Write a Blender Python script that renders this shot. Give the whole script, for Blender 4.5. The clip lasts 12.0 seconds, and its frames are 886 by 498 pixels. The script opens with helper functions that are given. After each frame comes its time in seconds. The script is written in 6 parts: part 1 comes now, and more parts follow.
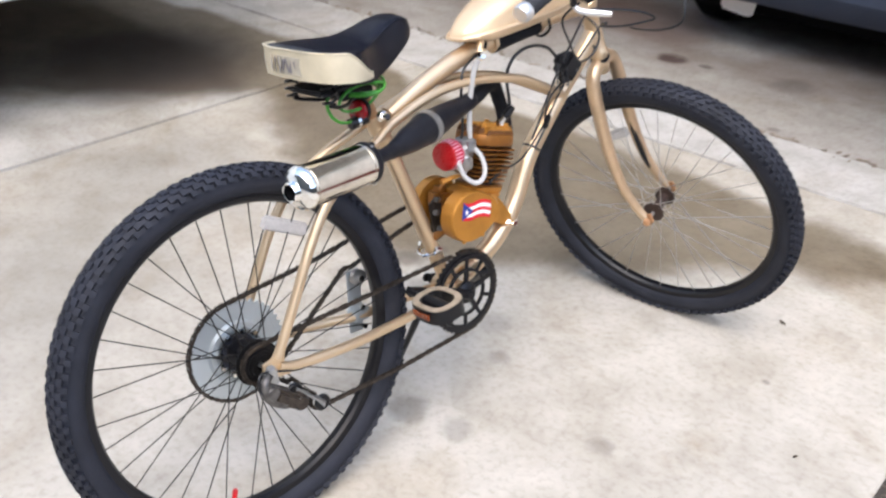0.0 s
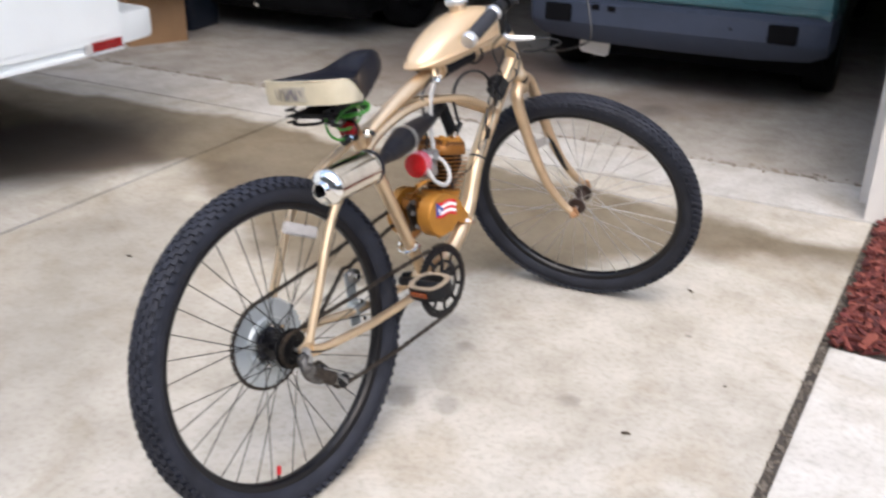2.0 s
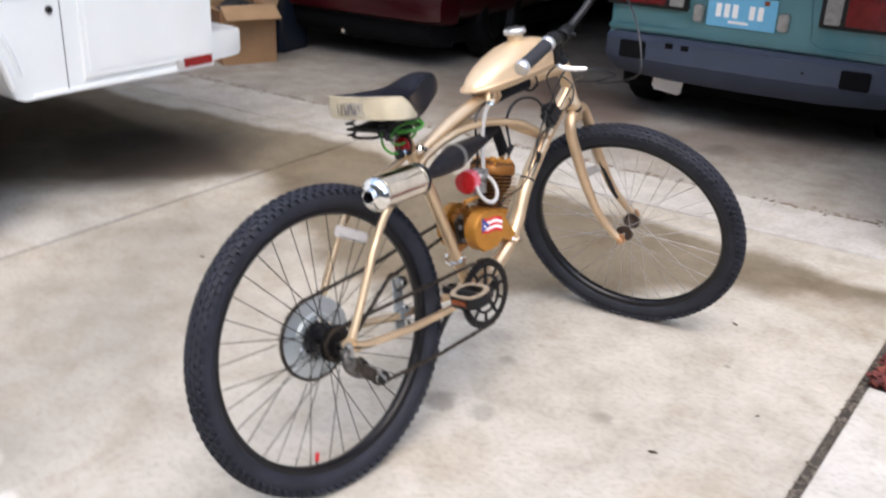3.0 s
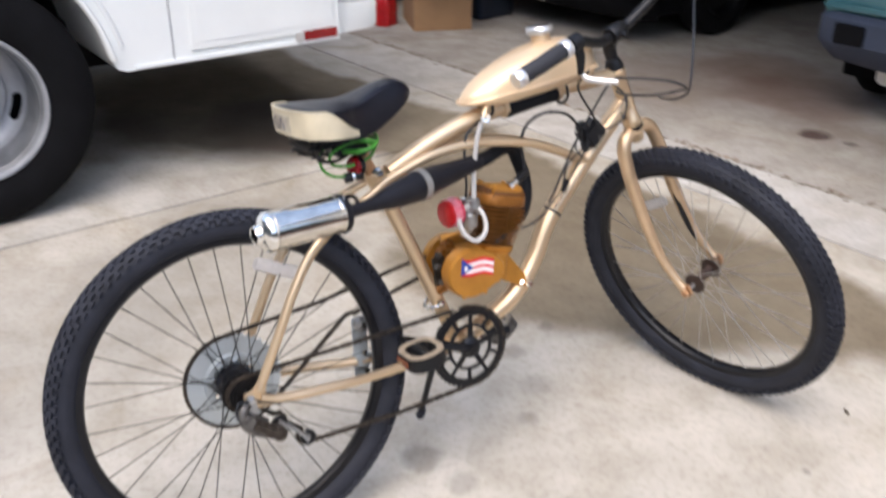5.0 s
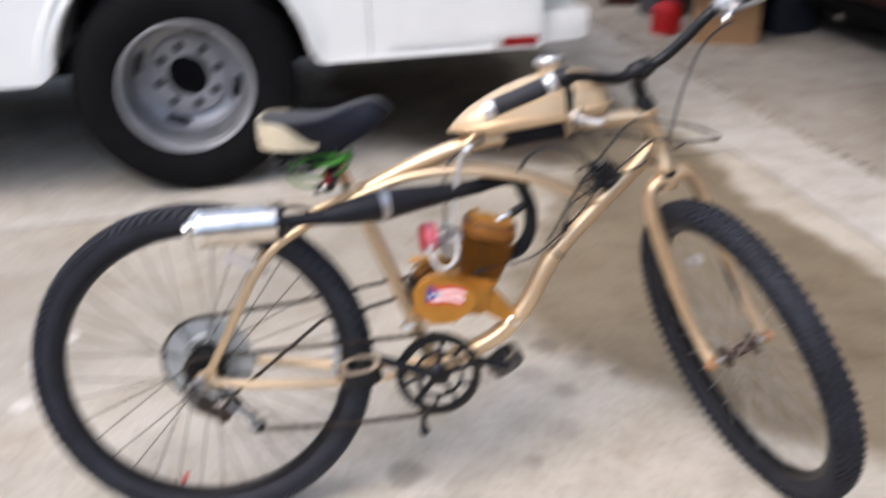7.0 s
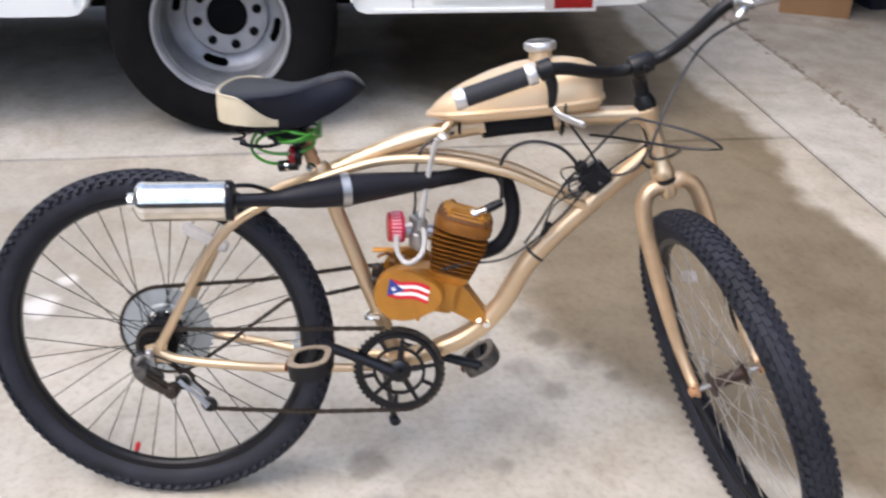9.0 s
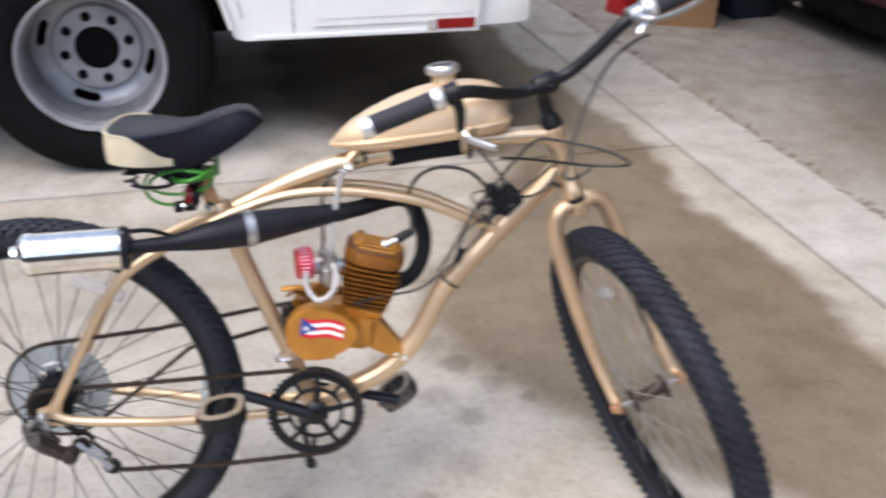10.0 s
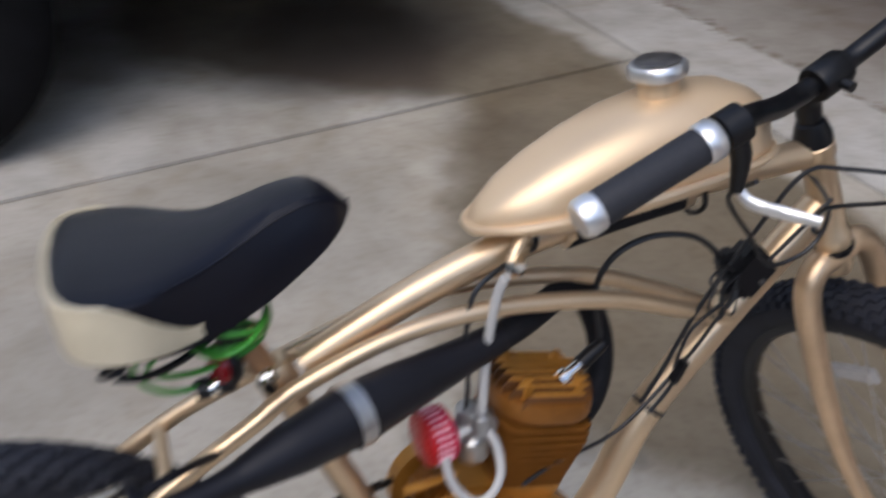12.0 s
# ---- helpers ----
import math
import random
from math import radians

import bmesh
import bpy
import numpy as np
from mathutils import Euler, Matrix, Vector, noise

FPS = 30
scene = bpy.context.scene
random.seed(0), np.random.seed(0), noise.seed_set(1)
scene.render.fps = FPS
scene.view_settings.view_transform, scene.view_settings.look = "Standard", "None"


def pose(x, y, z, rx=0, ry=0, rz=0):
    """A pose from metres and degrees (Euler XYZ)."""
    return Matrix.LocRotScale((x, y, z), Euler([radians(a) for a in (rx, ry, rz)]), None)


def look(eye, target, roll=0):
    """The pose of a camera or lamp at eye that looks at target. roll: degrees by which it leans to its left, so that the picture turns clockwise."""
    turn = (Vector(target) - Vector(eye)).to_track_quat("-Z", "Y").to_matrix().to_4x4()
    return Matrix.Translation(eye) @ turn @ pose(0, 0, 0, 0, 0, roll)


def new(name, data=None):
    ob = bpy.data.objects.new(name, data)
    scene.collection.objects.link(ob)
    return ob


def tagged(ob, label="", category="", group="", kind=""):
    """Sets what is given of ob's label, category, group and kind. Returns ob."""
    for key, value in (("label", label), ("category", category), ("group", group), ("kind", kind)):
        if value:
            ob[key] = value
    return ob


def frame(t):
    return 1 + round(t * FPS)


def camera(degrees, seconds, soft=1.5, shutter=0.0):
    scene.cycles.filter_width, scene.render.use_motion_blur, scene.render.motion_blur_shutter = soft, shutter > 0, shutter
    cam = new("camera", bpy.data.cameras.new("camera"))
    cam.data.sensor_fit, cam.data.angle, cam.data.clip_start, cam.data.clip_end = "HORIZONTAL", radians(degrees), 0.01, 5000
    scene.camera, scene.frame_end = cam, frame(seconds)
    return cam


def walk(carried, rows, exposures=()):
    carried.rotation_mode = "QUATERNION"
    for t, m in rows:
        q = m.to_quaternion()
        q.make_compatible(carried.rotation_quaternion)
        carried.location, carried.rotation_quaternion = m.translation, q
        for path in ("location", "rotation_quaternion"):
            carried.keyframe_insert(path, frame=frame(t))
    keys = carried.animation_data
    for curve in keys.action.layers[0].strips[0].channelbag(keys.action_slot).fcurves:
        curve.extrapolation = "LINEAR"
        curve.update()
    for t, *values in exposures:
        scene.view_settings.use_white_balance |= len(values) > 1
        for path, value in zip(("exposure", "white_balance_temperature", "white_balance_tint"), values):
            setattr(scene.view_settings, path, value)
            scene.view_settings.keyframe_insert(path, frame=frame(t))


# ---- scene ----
cam = camera(50.6, 12.0, soft=2.35, shutter=0.8)
PATH = [
    (0, (0.996, -1.284, 1.349), (0.037, -0.114, 0.468), 3.84),
    (0.4, (1.056, -1.360, 1.342), (0.243, -0.317, 0.633), 2.99),
    (0.5, (1.071, -1.379, 1.340), (0.135, -0.151, 0.515), 2.64),
    (0.6, (1.066, -1.405, 1.342), (0.273, -0.352, 0.627), 2.28),
    (0.9, (1.052, -1.482, 1.348), (0.259, -0.419, 0.648), 0.94),
    (1, (1.048, -1.508, 1.350), (0.136, -0.251, 0.542), 0.84),
    (1.1, (1.038, -1.540, 1.348), (0.274, -0.451, 0.654), 0.51),
    (1.5, (0.999, -1.667, 1.341), (0.201, -0.326, 0.548), -0.43),
    (1.9, (1.015, -1.720, 1.336), (0.342, -0.547, 0.689), 0.78),
    (2, (1.019, -1.733, 1.335), (0.223, -0.363, 0.592), 0.92),
    (2.1, (1.032, -1.743, 1.336), (0.332, -0.575, 0.708), 0.80),
    (2.4, (1.072, -1.773, 1.337), (0.351, -0.605, 0.733), 1.12),
    (2.5, (1.085, -1.783, 1.337), (0.239, -0.417, 0.644), 1.09),
    (2.6, (1.100, -1.787, 1.340), (0.360, -0.621, 0.756), 0.90),
    (2.9, (1.146, -1.800, 1.346), (0.349, -0.671, 0.762), 1.50),
    (3, (1.162, -1.804, 1.348), (0.228, -0.495, 0.656), 2.30),
    (3.1, (1.174, -1.796, 1.349), (0.376, -0.677, 0.749), 2.81),
    (3.2, (1.187, -1.788, 1.351), (0.253, -0.492, 0.638), 2.69),
    (4.8, (1.339, -1.097, 1.357), (0.114, -0.123, 0.573), 0.99),
    (5, (1.341, -1.026, 1.369), (0.066, -0.112, 0.593), 0.28),
    (5.4, (1.301, -0.862, 1.382), (0.163, -0.125, 0.741), -0.07),
    (5.5, (1.291, -0.821, 1.386), (-0.044, 0.026, 0.635), -0.41),
    (5.6, (1.306, -0.777, 1.391), (0.138, -0.085, 0.754), -1.17),
    (5.9, (1.352, -0.645, 1.406), (0.136, -0.022, 0.786), -1.50),
    (6, (1.367, -0.601, 1.411), (-0.061, 0.114, 0.697), -0.82),
    (6.1, (1.389, -0.557, 1.415), (0.154, 0.040, 0.807), -0.06),
    (6.4, (1.455, -0.425, 1.426), (0.171, 0.051, 0.815), 1.56),
    (6.5, (1.477, -0.381, 1.430), (-0.038, 0.136, 0.724), 0.86),
    (6.6, (1.505, -0.363, 1.425), (0.194, 0.043, 0.821), 0.28),
    (6.9, (1.588, -0.309, 1.411), (0.265, 0.008, 0.779), -0.96),
    (7, (1.616, -0.291, 1.407), (0.075, 0.000, 0.630), -1.72),
    (7.1, (1.613, -0.264, 1.406), (0.299, -0.066, 0.711), -1.67),
    (7.2, (1.611, -0.237, 1.406), (0.081, -0.032, 0.581), -2.09),
    (8.8, (1.488, -0.053, 1.441), (-0.026, 0.059, 0.570), 0.82),
    (9, (1.483, -0.045, 1.435), (-0.027, 0.081, 0.560), 0.66),
    (9.4, (1.494, -0.045, 1.441), (0.220, 0.150, 0.674), 1.85),
    (9.5, (1.497, -0.045, 1.442), (0.005, 0.195, 0.560), 1.26),
    (9.6, (1.481, -0.054, 1.439), (0.197, 0.186, 0.702), 1.05),
    (9.9, (1.434, -0.080, 1.429), (0.154, 0.224, 0.709), 1.02),
    (10, (1.418, -0.089, 1.425), (-0.078, 0.254, 0.584), 0.90),
    (10.1, (1.375, -0.098, 1.418), (0.094, 0.167, 0.684), 0.41),
    (10.5, (1.200, -0.135, 1.389), (-0.281, 0.136, 0.498), 0.41),
    (10.9, (1.027, -0.170, 1.380), (-0.235, 0.076, 0.608), 1.45),
    (11, (0.984, -0.179, 1.378), (-0.469, 0.137, 0.456), 2.23),
    (11.1, (0.939, -0.202, 1.371), (-0.298, 0.108, 0.581), 1.87),
    (11.4, (0.802, -0.271, 1.350), (-0.428, 0.086, 0.570), -1.03),
    (11.5, (0.757, -0.294, 1.344), (-0.653, 0.147, 0.406), -1.49),
    (11.6, (0.712, -0.293, 1.335), (-0.468, 0.103, 0.498), -1.54),
    (11.9, (0.580, -0.290, 1.308), (-0.538, 0.196, 0.434), -0.40),
    (12, (0.536, -0.289, 1.299), (-0.737, 0.340, 0.276), 0.53),
]
EXPOSURES = [(0.0, 1.82, 6500, 10), (1.0, 1.80, 6550, 10), (1.5, 1.71, 6650, 10), (3.0, 1.67, 6700, 11), (5.5, 1.64, 6800, 12), (6.5, 1.54, 6900, 13), (9.5, 1.63, 6700, 12), (10.5, 1.63, 6650, 12), (11.0, 1.48, 6650, 12), (11.5, 1.17, 6600, 12), (12.0, 0.80, 6350, 11)]
walk(cam, [(t, look(eye, target, roll)) for t, eye, target, roll in PATH], EXPOSURES)

# ---- world and sun ----
world = bpy.data.worlds.new("sky")
scene.world = world
world.use_nodes = True
wn = world.node_tree
sky = wn.nodes.new("ShaderNodeTexSky")
sky.sky_type = "NISHITA"
sky.sun_disc = False
sky.sun_elevation, sky.sun_rotation = radians(59), radians(146)
sky.air_density, sky.dust_density, sky.ozone_density = 1.0, 2.0, 0.8
wn.links.new(sky.outputs[0], wn.nodes["Background"].inputs[0])
wn.nodes["Background"].inputs[1].default_value = 0.15
sun = new("sun", bpy.data.lights.new("sun", "SUN"))
sun.data.energy, sun.data.angle, sun.data.color = 0.65, radians(60), (1.0, 0.97, 0.94)
sun.matrix_basis = look((2.0, -3.0, 6.0), (0, 0, 0))


# ---- materials ----
def principled(name, rough=0.5, metal=0.0):
    m = bpy.data.materials.new(name)
    m.use_nodes = True
    b = m.node_tree.nodes["Principled BSDF"]
    b.inputs["Roughness"].default_value, b.inputs["Metallic"].default_value = rough, metal
    return m, m.node_tree, b


def link_noise(nt, scale, detail=4.0, rough=0.55, coords="Object"):
    tc, n = nt.nodes.new("ShaderNodeTexCoord"), nt.nodes.new("ShaderNodeTexNoise")
    n.inputs["Scale"].default_value, n.inputs["Detail"].default_value, n.inputs["Roughness"].default_value = scale, detail, rough
    nt.links.new(tc.outputs[coords], n.inputs["Vector"])
    return n


def ramp(nt, fac, stops):
    r = nt.nodes.new("ShaderNodeValToRGB")
    while len(r.color_ramp.elements) < len(stops):
        r.color_ramp.elements.new(0.5)
    for e, (p, c) in zip(r.color_ramp.elements, stops):
        e.position, e.color = p, (*c, 1)
    nt.links.new(fac, r.inputs[0])
    return r


def mixed(nt, fac, a, b, kind="MIX"):
    m = nt.nodes.new("ShaderNodeMix")
    m.data_type, m.blend_type = "RGBA", kind
    for sock, v in ((m.inputs[0], fac), (m.inputs[6], a), (m.inputs[7], b)):
        if hasattr(v, "node"):
            nt.links.new(v, sock)
        else:
            sock.default_value = v if isinstance(v, float) else (*v, 1)
    return m.outputs[2]


def bumped(nt, bsdf, height, strength, distance=0.002):
    b = nt.nodes.new("ShaderNodeBump")
    b.inputs["Strength"].default_value, b.inputs["Distance"].default_value = strength, distance
    nt.links.new(height, b.inputs["Height"])
    nt.links.new(b.outputs[0], bsdf.inputs["Normal"])


def stuff_mat(name, color, rough=0.5, metal=0.0, dark=0.8, scale=30.0, fine=300.0, bump=0.1, rvar=0.12, coat=0.0, spec=0.5):
    """A plain material with wear at two scales: broad colour drift and fine grain in the gloss and relief."""
    m, nt, b = principled(name, rough, metal)
    big, small = link_noise(nt, scale), link_noise(nt, fine, 2.0)
    c2 = tuple(v * dark for v in color)
    base = ramp(nt, big.outputs[0], ((0.3, c2), (0.62, color)))
    nt.links.new(base.outputs[0], b.inputs["Base Color"])
    mr = nt.nodes.new("ShaderNodeMapRange")
    mr.inputs["To Min"].default_value, mr.inputs["To Max"].default_value = max(0.03, rough - rvar), min(1.0, rough + rvar)
    nt.links.new(small.outputs[0], mr.inputs["Value"])
    nt.links.new(mr.outputs[0], b.inputs["Roughness"])
    if bump:
        bumped(nt, b, small.outputs[0], bump, 0.001)
    b.inputs["Specular IOR Level"].default_value = spec
    if coat:
        b.inputs["Coat Weight"].default_value = coat
    return m


GOLD = stuff_mat("champagne_gold_paint", (0.70, 0.525, 0.335), 0.35, 0.75, 0.90, 9, 160, 0.0, 0.05)
RUSTY = stuff_mat("worn_gold_paint", (0.55, 0.30, 0.15), 0.45, 0.4, 0.7, 40, 400, 0.1)
TANKGOLD = stuff_mat("tank_gold_paint", (0.74, 0.55, 0.345), 0.34, 0.45, 0.94, 7, 60, 0.0, 0.02)
ENGINE = stuff_mat("orange_gold_enamel", (0.50, 0.222, 0.036), 0.37, 0.45, 0.78, 25, 350, 0.08, 0.07)
# darker copies of the engine gold, painting shade into gaps and castings
FIN_GAP = stuff_mat("gap_shaded_core", (0.035, 0.013, 0.005), 0.6, 0.3, 0.6, 30, 300, 0.15)
RIB_SHADE = stuff_mat("gap_shaded_cast", (0.15, 0.056, 0.011), 0.5, 0.35, 0.6, 30, 300, 0.15)
ENGINE_SHADE = stuff_mat("shaded_gold_cast", (0.29, 0.112, 0.018), 0.42, 0.45, 0.7, 30, 300, 0.15)
RUBBER = stuff_mat("tyre_rubber", (0.021, 0.023, 0.032), 0.68, 0.0, 0.62, 16, 250, 0.25, spec=0.28)
BLACKRIM = stuff_mat("black_anodised", (0.006, 0.006, 0.008), 0.34, 0.3, 0.7, 20, 300, 0.03)
SPOKE_BLACK = stuff_mat("black_spoke_steel", (0.02, 0.018, 0.016), 0.4, 0.6, 0.7, 60, 300, 0.0)
SPOKE_STEEL = stuff_mat("bright_spoke_steel", (0.60, 0.585, 0.56), 0.35, 0.9, 0.7, 60, 300, 0.0)
CHAIN = stuff_mat("oily_chain_steel", (0.075, 0.060, 0.048), 0.45, 0.7, 0.45, 80, 400, 0.1)
COG = stuff_mat("black_sprocket_steel", (0.018, 0.017, 0.017), 0.4, 0.6, 0.6, 40, 300, 0.1)
CHROME = stuff_mat("chrome", (0.90, 0.875, 0.82), 0.07, 1.0, 0.93, 20, 300, 0.0, 0.03)
# darker mottling stands in for streaky reflections on the muffler can
CANCHROME = stuff_mat("reflection_toned_chrome", (0.80, 0.745, 0.66), 0.11, 1.0, 0.72, 26, 300, 0.0, 0.05)
SATIN = stuff_mat("satin_chrome", (0.82, 0.81, 0.79), 0.36, 0.9, 0.9, 20, 300, 0.0, 0.04)
ALLOY = stuff_mat("dull_alloy", (0.48, 0.48, 0.47), 0.36, 0.9, 0.7, 40, 300, 0.08)
ZINC = stuff_mat("zinc_plate", (0.50, 0.545, 0.56), 0.34, 0.6, 0.9, 12, 200, 0.05)
HEATBLACK = stuff_mat("heat_black_pipe", (0.009, 0.009, 0.013), 0.46, 0.2, 0.65, 18, 200, 0.12, spec=0.35)
WRAP = stuff_mat("black_pipe_wrap", (0.007, 0.007, 0.009), 0.75, 0.0, 0.6, 40, 180, 0.5, spec=0.25)
VINYL = stuff_mat("black_seat_vinyl", (0.0055, 0.006, 0.011), 0.38, 0.0, 0.8, 12, 420, 0.22, 0.06, spec=0.24)
FORKGOLD = stuff_mat("coppery_worn_gold", (0.66, 0.475, 0.30), 0.34, 0.7, 0.8, 20, 400, 0.05)
RUSTHUB = stuff_mat("rusted_hub_steel", (0.060, 0.036, 0.028), 0.5, 0.4, 0.5, 60, 300, 0.2)
GRIME = stuff_mat("grimy_dark_alloy", (0.15, 0.14, 0.13), 0.45, 0.7, 0.4, 70, 300, 0.15)
PEDALTAN = stuff_mat("scuffed_tan_pedal", (0.36, 0.29, 0.21), 0.5, 0.2, 0.6, 50, 300, 0.15)
CREAM = stuff_mat("cream_seat_skirt", (0.58, 0.51, 0.36), 0.38, 0.0, 0.8, 14, 300, 0.08)
SCUFF = stuff_mat("scuffed_skirt", (0.40, 0.36, 0.285), 0.5, 0.0, 0.7, 40, 300, 0.05)
MARKGREY = stuff_mat("worn_grey_print", (0.17, 0.155, 0.16), 0.5, 0.0, 0.7, 60, 300, 0.0)
PLASTIC = stuff_mat("black_plastic", (0.005, 0.005, 0.006), 0.40, 0.0, 0.7, 20, 300, 0.06, spec=0.35)
GRIP = stuff_mat("grey_black_foam_grip", (0.018, 0.019, 0.024), 0.7, 0.0, 0.8, 60, 350, 0.3)
CABLE = stuff_mat("black_cable_sheath", (0.012, 0.012, 0.013), 0.35, 0.0, 0.8, 20, 200, 0.0)
GREEN = stuff_mat("green_cable_sheath", (0.06, 0.30, 0.035), 0.35, 0.0, 0.7, 40, 200, 0.05)
REDPLASTIC = stuff_mat("red_plastic", (0.50, 0.010, 0.014), 0.3, 0.0, 0.75, 30, 200, 0.05)
PINKRED = stuff_mat("red_filter_mesh", (0.52, 0.012, 0.055), 0.4, 0.1, 0.6, 90, 300, 0.2)
PLEAT = stuff_mat("pink_filter_pleat", (0.78, 0.38, 0.44), 0.4, 0.0, 0.8, 60, 300, 0.0)
HOSE = stuff_mat("milky_fuel_hose", (0.45, 0.44, 0.42), 0.35, 0.0, 0.9, 30, 200, 0.0)
REFLECT = stuff_mat("clear_reflector", (0.52, 0.50, 0.48), 0.22, 0.0, 0.85, 120, 500, 0.3)
AMBER = stuff_mat("amber_reflector", (0.20, 0.045, 0.012), 0.25, 0.0, 0.8, 100, 400, 0.2)
STICK_RED = stuff_mat("sticker_red", (0.60, 0.018, 0.03), 0.3, 0.0, 0.95, 10, 200, 0.0)
STICK_WHITE = stuff_mat("sticker_white", (0.85, 0.83, 0.80), 0.3, 0.0, 0.97, 10, 200, 0.0)
STICK_BLUE = stuff_mat("sticker_blue", (0.02, 0.05, 0.25), 0.3, 0.0, 0.9, 10, 200, 0.0)
TRUCKWHITE = stuff_mat("white_truck_paint", (0.83, 0.855, 0.84), 0.3, 0.0, 0.94, 2.5, 120, 0.02, 0.06, 0.3)
TRUCKDARK = stuff_mat("black_underbody", (0.005, 0.005, 0.006), 0.9, 0.0, 0.6, 6, 100, 0.2, spec=0.12)
TRUCKTYRE = stuff_mat("truck_tyre_rubber", (0.0045, 0.0045, 0.0055), 0.8, 0.0, 0.6, 12, 120, 0.3, spec=0.15)
TRUCKRIM = stuff_mat("silver_rim_paint", (0.36, 0.37, 0.39), 0.42, 0.25, 0.72, 10, 160, 0.08)
RIMDARK = stuff_mat("darker_rim_paint", (0.20, 0.21, 0.225), 0.5, 0.3, 0.6, 12, 160, 0.08)
TEAL = stuff_mat("teal_car_paint", (0.06, 0.185, 0.215), 0.20, 0.25, 0.85, 4, 200, 0.02, 0.05, 0.6)
BUMPERGREY = stuff_mat("faded_blue_grey_bumper", (0.040, 0.053, 0.086), 0.6, 0.0, 0.8, 6, 150, 0.1)
REDPAINT = stuff_mat("dark_red_car_paint", (0.045, 0.002, 0.004), 0.3, 0.2, 0.8, 4, 200, 0.02, 0.06, 0.2)
LAMPRED = stuff_mat("red_lamp_lens", (0.28, 0.010, 0.012), 0.15, 0.0, 0.75, 30, 200, 0.05)
LAMPCLEAR = stuff_mat("clear_lamp_lens", (0.27, 0.26, 0.245), 0.15, 0.0, 0.7, 40, 200, 0.05)
LAMPDEEP = stuff_mat("deep_red_lamp_lens", (0.17, 0.006, 0.008), 0.15, 0.0, 0.5, 14, 200, 0.05)
LAMPDIM = stuff_mat("dim_lamp_lens", (0.10, 0.085, 0.08), 0.2, 0.0, 0.7, 40, 200, 0.05)
# green reflection in the dark latch, put into its base colour
LATCH_REFLEX = stuff_mat("green_reflex_latch", (0.012, 0.05, 0.02), 0.25, 0.2, 0.6, 30, 200, 0.1)
PLATEBLUE = stuff_mat("pale_blue_plate", (0.14, 0.42, 0.62), 0.4, 0.0, 0.9, 20, 200, 0.0)
GLASSDARK = stuff_mat("dark_car_glass", (0.01, 0.012, 0.013), 0.06, 0.0, 0.9, 10, 200, 0.0, 0.02)
CARDBOARD = stuff_mat("brown_cardboard", (0.37, 0.215, 0.11), 0.85, 0.0, 0.85, 8, 220, 0.15)
CARDIN = stuff_mat("cardboard_inside", (0.45, 0.29, 0.16), 0.85, 0.0, 0.85, 8, 220, 0.15)
DARKCLOTH = stuff_mat("dark_bag_plastic", (0.02, 0.021, 0.024), 0.5, 0.0, 0.6, 14, 80, 0.4)
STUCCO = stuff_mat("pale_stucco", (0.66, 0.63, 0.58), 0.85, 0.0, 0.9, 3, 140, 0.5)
# dark tone puts the garage's gloom into the walls and cuts bounce
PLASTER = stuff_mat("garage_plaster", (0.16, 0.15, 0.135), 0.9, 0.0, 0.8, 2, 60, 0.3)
TRIMWHITE = stuff_mat("painted_trim", (0.55, 0.53, 0.50), 0.5, 0.0, 0.85, 5, 120, 0.1)
TUBBLUE = stuff_mat("dark_blue_plastic", (0.007, 0.013, 0.026), 0.45, 0.0, 0.7, 8, 120, 0.1)
GREYBIN = stuff_mat("grey_bin_plastic", (0.06, 0.065, 0.075), 0.45, 0.0, 0.7, 8, 120, 0.1)
LEAFBROWN = stuff_mat("dry_brown_leaf", (0.06, 0.038, 0.022), 0.75, 0.0, 0.5, 120, 400, 0.3)
RUSTYDIRT = stuff_mat("rust_stained_dirt", (0.31, 0.25, 0.195), 0.95, 0.0, 0.5, 9, 160, 0.6)
SANDY = stuff_mat("sandy_joint_grit", (0.150, 0.126, 0.098), 0.95, 0.0, 0.5, 30, 160, 0.5)
JOINT = stuff_mat("packed_dirt", (0.055, 0.045, 0.036), 0.95, 0.0, 0.55, 18, 160, 0.6)


